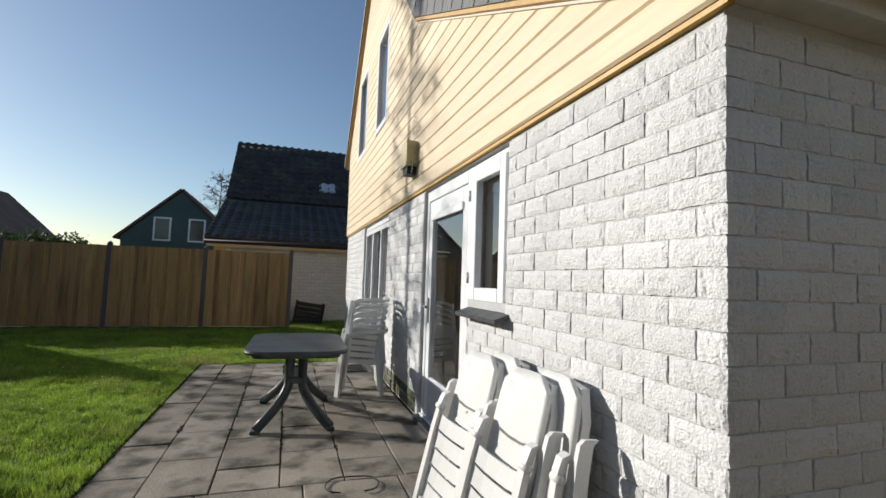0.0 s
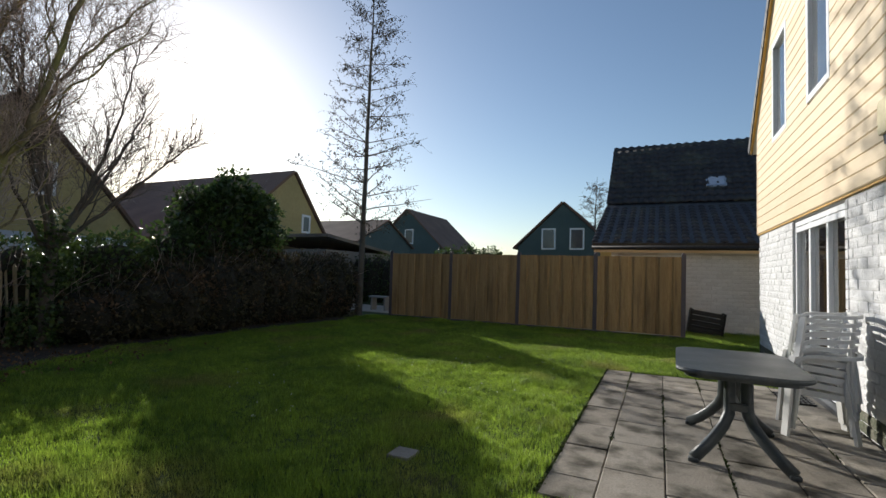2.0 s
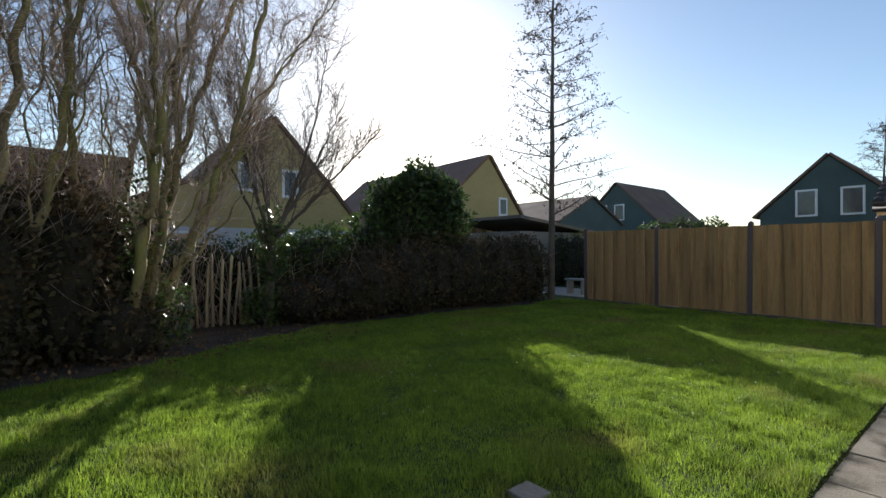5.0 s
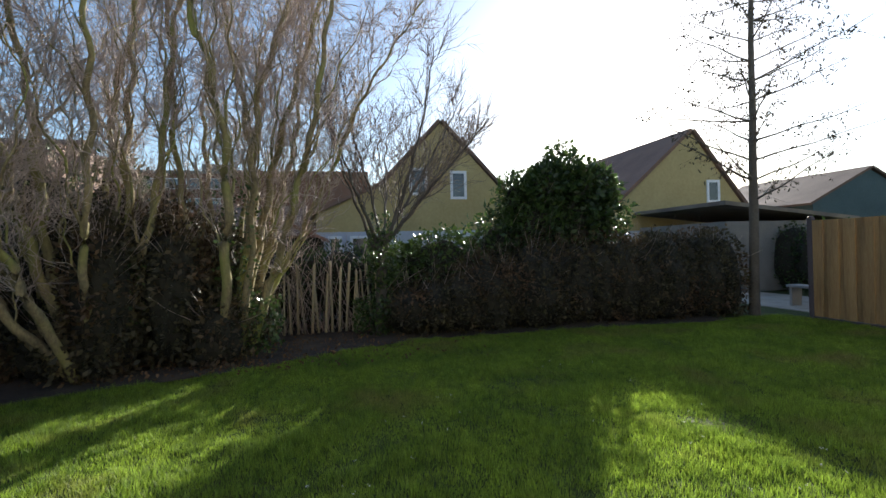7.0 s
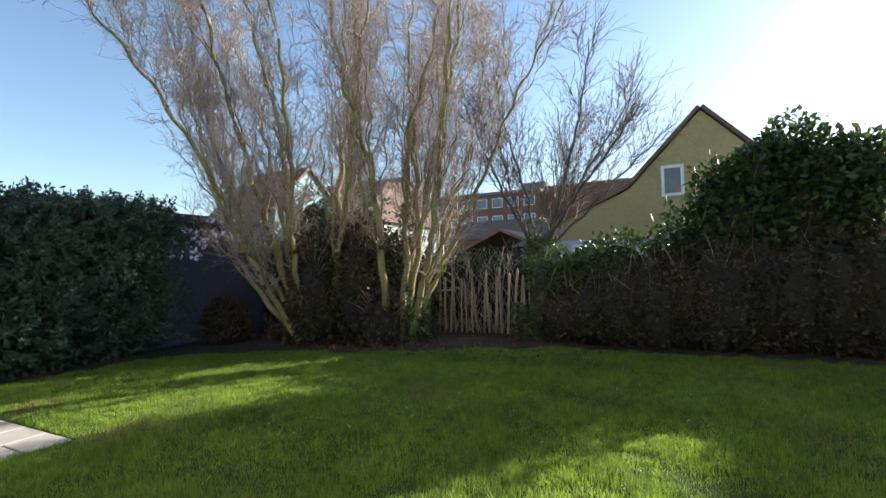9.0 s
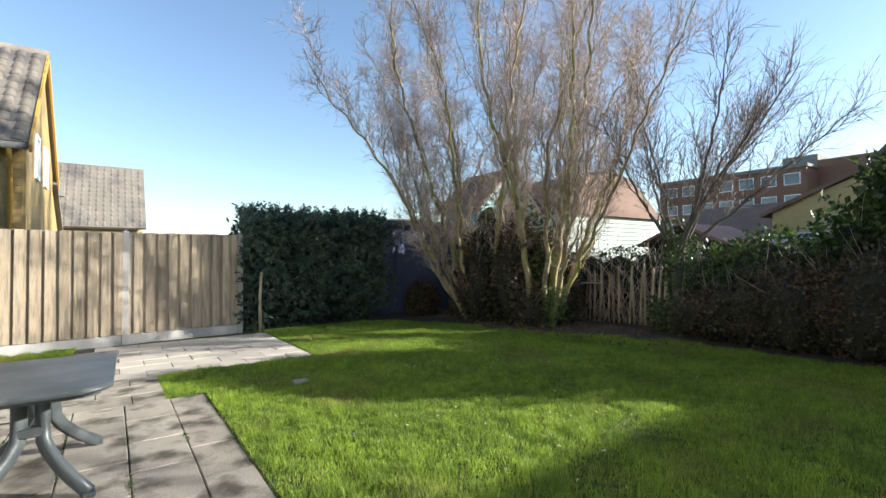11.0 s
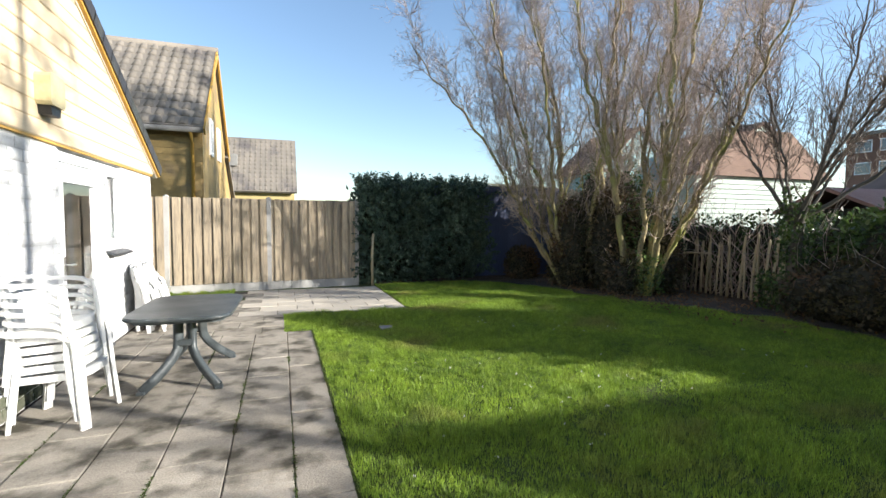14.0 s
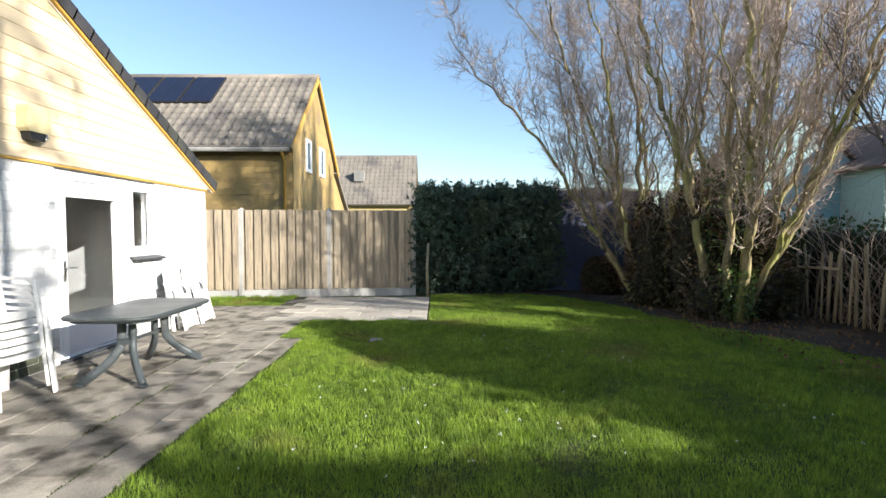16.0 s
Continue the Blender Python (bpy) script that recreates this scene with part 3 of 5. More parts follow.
fr = window("window_2", "white framed french windows with glass to the floor", X, 5.98, 8.04, 0.32, 2.2, bars=(6.66, 7.35), depth=0.09)
part("kick_panel", box(X + 0.01, 5.98, 0.06, X + 0.08, 8.04, 0.32, 0.005), M_WHITE, fr, "white lower panel")
part("vent_grille", box(X - 0.012, 6.05, 2.05, X + 0.004, 7.97, 2.12, 0.004), M_WHITE, fr, "white ventilation strip")
part("door_step", box(WX - 0.05, 5.98, -0.02, X + 0.1, 8.04, 0.05, 0.008), M_SILL, fr, "dark stone doorstep")
for (a, b, c, d) in (G1, G2):
    window("window_3" if a < 7 else "window_4", "white framed upper gable window in yellow boards", WX, a - 0.03, b + 0.03, c - 0.03, d + 0.03, frame_w=0.085, proud=0.035, depth=0.10)

lamp = thing("wall_lamp", "beige downlight lamp on yellow cladding", "wall lamp")
part("housing", prism([(4.45, 2.52), (4.69, 2.52), (4.71, 2.55), (4.71, 2.76), (4.69, 2.79), (4.45, 2.79), (4.43, 2.76), (4.43, 2.55)], "x", WX - 0.15, WX - 0.030), M_LAMP, lamp)
part("lens", prism([(4.49, 2.44), (4.65, 2.44), (4.67, 2.52), (4.47, 2.52)], "x", WX - 0.13, WX - 0.03), M_BLACK, lamp, "dark lamp lens")
part("bracket", tube([(WX - 0.09, 4.45, 2.45), (WX - 0.09, 4.42, 2.48), (WX - 0.09, 4.42, 2.56)], 0.01, 6), M_METAL, lamp)


# ---------------------------------------------------------------- fences
def fence_board_mesh(w, h, t, material):
    b = 0.004
    sec = [(-w / 2, b), (-w / 2 + b, 0), (w / 2 - b, 0), (w / 2, b), (w / 2, t), (-w / 2, t)]
    v = [(x, y, 0) for x, y in sec] + [(x, y, h) for x, y in sec]
    f = [tuple(range(6)), tuple(range(11, 5, -1))] + [(i, (i + 1) % 6, 6 + (i + 1) % 6, 6 + i) for i in range(6)]
    return mesh_of("board", v, f, material)


def fence_run(label, posts, z0, z1, count, material, post_mat, post_h, post_w, base_mat, base_z, back=1, round_cap=True):
    """A fence of posts with overlapping upright boards between them; back: on which side of the line the rails are."""
    p = thing("wooden_fence", label, "fence")
    r = random.Random(int(posts[0][0] * 10) + 3)
    for x, y in posts:
        d = Vector((posts[-1][0] - posts[0][0], posts[-1][1] - posts[0][1]))
        rot = math.degrees(math.atan2(d.y, d.x))
        ob = part("post", box(-post_w / 2, -post_w / 2, -0.1, post_w / 2, post_w / 2, post_h, 0.006), post_mat, p)
        ob.matrix_basis = pose(x, y, 0, r.uniform(-0.5, 0.5), r.uniform(-0.5, 0.5), rot)
        if round_cap:
            part("cap", tube([(0, 0, post_h), (0, 0, post_h + 0.015), (0, 0, post_h + 0.045)], [post_w * 0.50, post_w * 0.5, post_w * 0.15], 8), post_mat, ob)
        else:
            part("cap", tube([(0, 0, post_h), (0, 0, post_h + 0.03)], [post_w * 0.62, post_w * 0.1], 4), post_mat, ob)
    for (ax, ay), (bx, by) in zip(posts, posts[1:]):
        length = math.hypot(bx - ax, by - ay) - post_w
        m = pose(ax, ay, 0, 0, 0, math.degrees(math.atan2(by - ay, bx - ax))) @ pose(post_w / 2, 0, 0)
        me = fence_board_mesh(length / count * 1.36, z1 - z0, 0.018, material)
        for i in range(count):
            piece("board", me, p, m @ pose((i + 0.5) * length / count, (0.0 if i % 2 else -0.034) * back, z0 + r.uniform(-0.006, 0.006), 0, r.uniform(-0.3, 0.3), 0))
        for z in (z0 + 0.15, (z0 + z1) / 2, z1 - 0.2):
            y0, y1 = sorted((0.022 * back, 0.055 * back))
            ob = part("rail", box(0, y0, z - 0.035, length, y1, z + 0.035), material, p)
            ob.matrix_basis = m
        ob = part("base_board", box(0, -0.03, -0.06, length, 0.03, base_z, 0.005), base_mat, p, "base board under the fence")
        ob.matrix_basis = m
    return p


fence_run("tan overlapping board fence with purple-grey posts", [(-7.27, 12.2), (-5.31, 12.2), (-3.34, 12.2), (-1.36, 12.2), (0.60, 12.2)],
          0.05, 1.88, 13, M_FENCE, M_POST, 1.93, 0.095, M_POST, 0.04)
fence_run("weathered overlapping board fence with concrete posts", [(-1.88, -1.50), (0.07, -1.33), (2.02, -1.13), (4.0, -0.95)],
          0.17, 1.98, 20, M_FENCE2, M_CONC, 2.0, 0.10, M_CONC, 0.165, back=-1, round_cap=False)


# ---------------------------------------------------------------- roofs and neighbours
def tile_geo(w=0.30, d=0.36, t=0.02):
    """A pantile: wavy across, a thick lower lip. Rests on z = 0, goes up the slope along y."""
    n = 6
    v, f = [], []
    for y, lift in ((0, 0.030), (d, 0.0)):
        for i in range(n + 1):
            u = i / n
            v.append(((u - 0.5) * w, y, lift + 0.028 * math.sin(u * 2 * math.pi) + 0.03))
    for i in range(n + 1):
        u = i / n
        v.append(((u - 0.5) * w, 0.0, 0.030 + 0.028 * math.sin(u * 2 * math.pi) + 0.03 - t * 1.6))
    for i in range(n):
        f.append((i, i + 1, n + 2 + i, n + 1 + i))
        f.append((2 * (n + 1) + i, 2 * (n + 1) + i + 1, i + 1, i))
    return v, f


TILE_V, TILE_F = tile_geo()


def tiled(parent, corner, along, up, nu, nv, material, singles=True, du=0.29, dv=0.33):
    """Rows of pantiles from the lower corner of a slope; the first 300 are pieces, the rest one mesh."""
    along, up = Vector(along).normalized(), Vector(up).normalized()
    nrm = along.cross(up).normalized()
    base = Matrix((along, up, nrm)).transposed().to_4x4()
    base.translation = corner
    if singles:
        me = mesh_of("roof_tile", TILE_V, TILE_F, material, True)
    vs, fs = [], []
    count = 0
    for j in range(nv):
        for i in range(nu):
            m = base @ Matrix.Translation((du * (i + 0.5), dv * j, 0))
            if singles and count < 300:
                piece("roof_tile", me, parent, m)
                count += 1
            else:
                k = len(vs)
                vs += [tuple(m @ Vector(p)) for p in TILE_V]
                fs += [tuple(q + k for q in face) for face in TILE_F]
    if vs:
        ob = new("roof_tiles", mesh_of("roof_tiles", vs, fs, material, True))
        ob.parent = parent
        tagged(ob, kind="stuff")


def simple_window(parent, axis, at, a0, a1, z0, z1, out):
    """A far window: white frame round a dark pane. axis 'x': wall faces along x at x = at."""
    w = new("window")
    w.parent = parent
    f = 0.10

    def slab(lo, hi, p0, p1, q0, q1):
        lo, hi = sorted((at + lo * out, at + hi * out))
        return box(lo, p0, q0, hi, p1, q1) if axis == "x" else box(p0, lo, q0, p1, hi, q1)
    bm = slab(-0.02, 0.05, a0, a0 + f, z0, z1)
    for arg in ((a1 - f, a1, z0, z1), (a0 + f, a1 - f, z1 - f, z1), (a0 + f, a1 - f, z0, z0 + f)):
        lo, hi = sorted((at - 0.02 * out, at + 0.05 * out))
        if axis == "x":
            box(lo, arg[0], arg[2], hi, arg[1], arg[3], bm=bm)
        else:
            box(arg[0], lo, arg[2], arg[1], hi, arg[3], bm=bm)
    part("window_frame", bm, M_WHITE, w)
    part("pane", slab(-0.01, 0.02, a0 + f, a1 - f, z0 + f, z1 - f), M_DARKGLASS, w, "dark glass pane")
    return w


def gable_wall_boards(parent, axis, at, out, outline, z0, material, pitch=0.18):
    """Lapped boards on a gable wall given by its (a, z) outline span function."""
    for za, zb, p, q, r, s in rows_with_holes(z0, outline["top"], pitch, outline["span"], []):
        lo, hi = sorted((at, at + 0.035 * out))
        pts = [(p, za), (q, za), (s, zb), (r, zb)]
        part("board", prism(pts, axis, lo + 0.004, hi), material, parent)


def span_of(profile):
    """Span function of a roof outline given from the one eave to the other."""
    top = max(range(len(profile)), key=lambda i: profile[i][1])

    def at(pts, z):
        for (a, za), (b, zb) in zip(pts, pts[1:]):
            if min(za, zb) <= z <= max(za, zb) and za != zb:
                return a + (b - a) * (z - za) / (zb - za)
        return pts[0][0] if z < pts[0][1] else pts[-1][0]

    def span(z):
        return at(profile[:top + 1], z), at(profile[top:][::-1], z)
    return {"top": profile[top][1] - 0.05, "span": span}


def gable_house(name, label, axis, at, depth, profile, wall_mat, lower_mat, roof_mat, split, boards=True, over=0.15, tiles=(), pitch=0.18):
    """A house whose gable stands in a plane x = at or y = at and runs back by depth; profile: (a, z) of the roof."""
    h = thing(name, label, "house")
    out = -1 if depth > 0 else 1
    lo, hi = sorted((at, at + depth))
    inner = [(a, z - 0.06) for a, z in profile]
    e0, e1 = profile[0][0] + 0.3, profile[-1][0] - 0.3
    sp = span_of(inner)
    zs0, zs1 = inner[0][1] + 0.1, inner[-1][1] + 0.1
    outline = [(e0, -0.1), (e1, -0.1), (e1, min(zs1 + 0.2, split + 9))] + [p for p in inner[1:-1]][::-1] + [(e0, zs0 + 0.15)]
    part("wall", prism(outline, axis, lo, hi), wall_mat, h)
    if lower_mat:
        ol = [(e0 - 0.03, -0.1), (e1 + 0.03, -0.1), (e1 + 0.03, split), (e0 - 0.03, split)]
        l2, h2 = sorted((at + out * 0.03, at + depth - out * 0.03))
        part("ground_floor_wall", prism(ol, axis, l2, h2), lower_mat, h)
    if boards:
        span = sp["span"]
        gable_wall_boards(h, axis, at, out, {"top": sp["top"], "span": lambda z: (max(e0, span(z)[0]), min(e1, span(z)[1]))}, split, wall_mat, pitch)
    roof_ob = new("roof")
    roof_ob.parent = h
    r0, r1 = sorted((at + out * over, at + depth - out * over))
    for (a, za), (b, zb) in zip(profile, profile[1:]):
        n = Vector((-(zb - za), b - a)).normalized() * 0.12
        part("roof_slope", prism([(a, za), (b, zb), (b + n.x, zb + n.y), (a + n.x, za + n.y)], axis, r0, r1), roof_mat, roof_ob)
    return h, roof_ob


# north neighbour: eaves side towards the garden
nn, nroof = gable_house("neighbour_house", "dark tiled house with cream block wall behind fence", "x", -1.45, 9.0,
                        [(13.75, 2.20), (17.75, 3.86), (20.35, 6.40), (23.6, 3.2)], M_YELLOWW, None, M_TILE, 2.2, boards=False, over=0.2)
tiled(nroof, Vector((-1.66, 13.78, 2.30)), (1, 0, 0), (0, 4.0, 1.66), 24, 12, M_TILE)
tiled(nroof, Vector((-1.66, 17.68, 3.98)), (1, 0, 0), (0, 2.6, 2.54), 24, 12, M_TILE, singles=False)
part("ridge_cap", tube([(-1.68, 20.35, 6.50), (7.7, 20.35, 6.50)], 0.12, 8), M_TILE, nroof)
part("eave_board", box(-1.6, 13.78, 2.06, 7.6, 13.83, 2.24), M_CLAD, nn, "cream eaves board")
part("gutter", tube([(-1.65, 13.73, 2.19), (7.6, 13.73, 2.19)], 0.06, 8), M_BLACK, nn, "dark gutter")
sk = part("skylight", box(0, 0, 0.06, 0.62, 0.62, 0.13, 0.01), M_METAL, nroof, "grey framed skylight")
slope = Matrix((Vector((1, 0, 0)), Vector((0, 2.6, 2.54)).normalized(), Vector((0, -2.54, 2.6)).normalized())).transposed().to_4x4()
slope.translation = (1.55, 18.3, 4.50)
sk.matrix_world = slope
part("pane", box(0.07, 0.07, 0.10, 0.55, 0.55, 0.137), M_BLUEW, sk, "pale sky-lit pane")

# south neighbour: ochre house with grey tiles and solar panels
bh, bhroof = gable_house("neighbour_house", "ochre boarded gable house with grey tiled roof", "x", 1.75, 9.0,
                         [(-3.80, 3.80), (-6.70, 6.62), (-9.6, 3.80)][::-1], M_OCHREW, None, M_GTILE, 0.0, over=0.12, pitch=0.16)
tiled(bhroof, Vector((1.60 + 26 * 0.29, -3.78, 3.90)), (-1, 0, 0), (0, -2.9, 2.82), 26, 12, M_GTILE, dv=0.335)
part("ridge_cap", tube([(1.58, -6.70, 6.74), (10.6, -6.70, 6.74)], 0.12, 8), M_GTILE, bhroof)
part("bargeboard", prism([(-3.72, 3.68), (-6.70, 6.58), (-6.70, 6.80), (-3.60, 3.82)], "x", 1.585, 1.63), M_BARGE, bhroof, "ochre bargeboard")
part("bargeboard", prism([(-9.68, 3.68), (-6.70, 6.58), (-6.70, 6.80), (-9.80, 3.82)], "x", 1.585, 1.63), M_BARGE, bhroof, "ochre bargeboard")
part("gutter", tube([(1.65, -3.74, 3.80), (10.7, -3.74, 3.80)], 0.07, 8), M_STONE, bh, "grey gutter")
part("downpipe", tube([(1.95, -3.74, 3.78), (1.95, -3.92, 3.6), (1.95, -4.0, 3.5), (1.95, -4.0, 0.0)], 0.045, 8), M_BARGE, bh, "yellow painted downpipe")
for i in range(14):
    part("board", box(1.76, -4.12, 1.6 + i * 0.16, 10.7, -4.07, 1.755 + i * 0.16), M_OCHREW, bh)
simple_window(bh, "x", 1.72, -5.95, -5.35, 3.38, 4.43, -1)
simple_window(bh, "x", 1.72, -7.72, -7.06, 3.42, 4.46, -1)
part("leanto_roof", prism([(-9.5, 4.0), (-11.9, 2.45), (-11.9, 2.3), (-9.5, 3.8)], "x", 1.62, 9.0), M_GTILE, bh, "lower lean-to roof")
part("leanto_wall", prism([(-9.4, 3.8), (-11.7, 2.3), (-11.7, 0), (-9.4, 0)], "x", 1.75, 9.0), M_OCHREW, bh, "ochre lean-to wall")
pm = Matrix((Vector((-1, 0, 0)), Vector((0, -2.9, 2.82)).normalized(), Vector((0, 2.82, 2.9)).normalized())).transposed().to_4x4()
for i in range(3):
    pan = thing("solar_panel", "dark blue solar panel on grey roof tiles", "solar panel", group="solar panels")
    mm = pm.copy()
    mm.translation = Vector((7.75 - i * 1.05, -5.40, 5.46))
    pan.matrix_world = mm
    part("panel_frame", box(0, 0, 0.06, 1.0, 1.62, 0.13, 0.01), M_BLACK, pan)
    for c in range(2):
        part("cell_sheet", box(0.03 + c * 0.48, 0.03, 0.128, 0.49 + c * 0.48, 1.59, 0.136), M_PANEL, pan, "dark glossy cells")

b2, b2roof = gable_house("distant_house", "house with large grey corrugated tile roof", "x", -0.95, 9.0,
                         [(-18.3, 3.0), (-21.2, 6.35), (-24.2, 3.0)][::-1], M_YELLOWW, M_MINTW, M_GTILE, 2.2, boards=False, over=0.15)
tiled(b2roof, Vector((-1.1 + 21 * 0.29, -18.3, 3.1)), (-1, 0, 0), (0, -2.9, 3.35), 21, 13, M_GTILE, singles=False)
s2 = part("skylight", box(2.1, -19.9, 4.55, 2.7, -19.3, 5.2), M_STONE, b2roof, "grey framed skylight")

# west house and its lower roof
wh, whroof = gable_house("distant_house", "yellow boarded gable house with pale lower walls", "x", -17.6, -9.0,
                         [(2.2, 2.75), (4.9, 3.95), (7.2, 6.40), (9.8, 3.65), (10.9, 2.35)], M_YELLOWW, M_BLUEW, M_BTILE, 2.2, pitch=0.22)
simple_window(wh, "x", -17.57, 5.95, 6.65, 3.55, 4.60, 1)
simple_window(wh, "x", -17.57, 7.55, 8.2, 3.40, 4.50, 1)
simple_window(wh, "x", -17.55, 2.9, 3.4, 1.20, 2.05, 1)
simple_window(wh, "x", -17.55, 3.7, 4.6, 1.1, 2.05, 1)
simple_window(wh, "x", -17.55, 9.3, 10.0, 0.6, 2.1, 1)

yh, yhroof = gable_house("distant_house", "pale yellow house with brown roof behind shrubs", "x", -15.7, -11.5,
                         [(12.8, 2.4), (16.8, 5.85), (19.6, 2.5)], M_YELLOWW, M_BLUEW, M_BTILE, 2.0, pitch=0.25)
simple_window(yh, "x", -15.67, 17.45, 18.05, 3.05, 3.95, 1)
part("leanto_roof", prism([(14.2, 2.7), (19.2, 2.2), (19.2, 2.08), (14.2, 2.58)], "x", -15.6, -11.4), M_GTILE, yh, "low grey lean-to roof")
part("leanto_wall", box(-15.6, 14.4, 0, -11.6, 19.0, 2.1), M_STONE, yh, "grey lean-to wall")

dh, dr = gable_house("distant_house", "house with dark brown roof beyond hedge", "x", -18.6, -7.5, [(26.0, 3.2), (30.0, 5.1), (34.0, 3.2)], M_GREENW, None, M_BTILE, 0.0, boards=False)

for ax, ay, az, half, ln, ew in ((-5.9, 32.0, 6.35, 3.4, 8.0, 3.15), (-22.6, 40.0, 7.45, 4.0, 9.0, 3.6)):
    g, gr = gable_house("distant_house", "dark green boarded gable house with brown roof", "y", ay, ln,
                        [(ax - half, ew), (ax, az), (ax + half, ew)], M_GREENW, M_MINTW, M_BTILE, 2.0, boards=False)
    for s in (-1, 1):
        wz = az - 3.2 if half < 3.5 else az - 3.4
        wx = ax + s * 0.95 if half < 3.5 else ax - 0.55 + s * 0.85
        simple_window(g, "y", ay - 0.02, wx - 0.48, wx + 0.48, wz, wz + 1.45, -1)
part("chimney", box(-3.35, 34.0, 5.0, -3.0, 34.4, 5.6), M_BRICK, g)

# south-west houses and flats behind the willow
sw, swroof = gable_house("distant_house", "house with hipped brown roof and mint boards", "y", -7.4, -8.0,
                         [(-28.0, 3.75), (-23.0, 6.45), (-18.4, 3.75)], M_MINTW, None, M_BTILE, 0.0, boards=False)
for i in range(14):
    part("board", box(-27.6, -7.40, 0.3 + i * 0.24, -18.75, -7.34, 0.5 + i * 0.24), M_MINTW, sw)
part("roof_hip", prism([(-28.0, 3.78), (-18.4, 3.78), (-20.6, 5.9), (-24.6, 6.1)], "y", -7.5, -7.1), M_BTILE, swroof, "hipped front of brown roof")
tl, tlr = gable_house("distant_house", "teal boarded gable house with brown roof", "y", -9.2, -3.6,
                      [(-19.6, 3.9), (-17.0, 6.15), (-14.6, 3.9)], M_TEALW, M_MINTW, M_BTILE, 2.0, boards=False)
apt = thing("apartment_building", "red-brown brick flats with rows of windows", "apartment building")
part("wall", box(-84, -31, 0, -70, -12, 12.6), M_BRICK, apt)
part("wall", box(-88, -12, 0, -74, 8, 13.8), M_BRICK, apt)
part("roof_edge", box(-84.2, -31.2, 12.6, -69.8, -11.8, 13.0), M_STONE, apt)
part("roof_unit", box(-80, -16.5, 13.0, -76, -12.5, 15.0), M_STONE, apt, "grey rooftop unit")
for s in range(4):
    for k in range(7):
        y = -30 + k * 2.6
        w = new("window")
        w.parent = apt
        part("window_frame", box(-70.05, y, 2.2 + s * 2.75, -69.95, y + 1.8, 3.7 + s * 2.75), M_WHITE, w)
        part("pane", box(-69.96, y + 0.12, 2.32 + s * 2.75, -69.92, y + 1.68, 3.58 + s * 2.75), M_DARKGLASS, w)
for k, (x0, y0, x1, y1, zz) in enumerate(((-38, -6, -30, 1, 4.6), (-52, -14, -42, -6, 6.0), (-45, 2, -36, 9, 4.4))):
    h2, _ = gable_house("distant_house", "low house with brown tiled roof", "y", y1, y0 - y1, [(x0, zz - 2.2), ((x0 + x1) / 2, zz), (x1, zz - 2.2)], M_BRICK, None, M_BTILE, 0.0, boards=False)

# shed behind the conifer hedge
shed = thing("shed", "slate blue wooden shed with mossy felt roof", "shed")
part("wall", box(-7.80, -5.6, 0.0, -3.2, -2.15, 2.42), M_SHED, shed)
for i in range(30):
    part("board", box(-7.79 + i * 0.142, -2.152, 0.02, -7.652 + i * 0.142, -2.125, 2.40), M_SHED, shed)
part("roof", prism([(-1.95, 2.40), (-1.95, 2.48), (-4.1, 2.74), (-6.0, 2.50), (-6.0, 2.42), (-4.1, 2.66)], "x", -7.95, -3.0), M_SHEDROOF, shed, "mossy low pitched felt roof")
part("fascia", box(-7.95, -1.955, 2.34, -3.0, -1.935, 2.46), M_SHED, shed)
part("downpipe", tube([(-7.77, -2.06, 2.36), (-7.77, -2.06, 0.0)], 0.03, 8), M_METAL, shed, "thin grey downpipe")
part("roof_sheet", box(-5.6, -2.02, 2.49, -5.1, -1.90, 2.515), M_WHITE, shed, "white sheet on roof edge")
sm = thing("garden_shed", "small dark shed with pinkish roof beyond fence", "shed")
part("wall", box(-16.2, 0.6, 0, -13.4, 2.8, 1.9), M_CORE, sm)
part("roof", prism([(0.4, 1.85), (1.7, 2.45), (3.0, 1.85), (3.0, 1.77), (1.7, 2.36), (0.4, 1.77)], "x", -16.4, -13.1), M_REDROOF, sm, "pinkish pitched roof")


# ---------------------------------------------------------------- split-face blocks of the ground floor
def block_geo(length, h=0.0945, seed=0):
    """A hand-split block: a fine uneven face with a slightly rounded, chipped rim."""
    r = random.Random(seed)
    nu, nv = 9, 4
    tilt, belly = r.uniform(-0.002, 0.002), r.uniform(0.001, 0.004)
    v, f = [], []
    for j in range(nv + 1):
        for i in range(nu + 1):
            edge = i in (0, nu) or j in (0, nv)
            a, b = i / nu * 2 - 1, j / nv * 2 - 1
            out = r.uniform(-0.002, 0.003) if edge else 0.003 + belly * (1 - a * a * b * b) + tilt * a + r.uniform(-0.0026, 0.0026)
            du = r.uniform(-0.004, 0.004) if 0 < i < nu else r.uniform(-0.002, 0.002)
            dz = r.uniform(-0.004, 0.004) if 0 < j < nv else r.uniform(-0.0022, 0.0022)
            v.append((out, i / nu * length + du, j / nv * h + dz))
    for j in range(nv):
        for i in range(nu):
            a = j * (nu + 1) + i
            f.append((a, a + nu + 1, a + nu + 2, a + 1))
    ring = [i for i in range(nu + 1)] + [(nu + 1) * j + nu for j in range(1, nv + 1)] + [nv * (nu + 1) + i for i in range(nu - 1, -1, -1)] + [(nu + 1) * j for j in range(nv - 1, 0, -1)]
    k = len(v)
    for q in ring:
        v.append((-0.04, v[q][1], v[q][2]))
    for i in range(len(ring)):
        j = (i + 1) % len(ring)
        f.append((ring[i], ring[j], k + j, k + i))
    return v, f


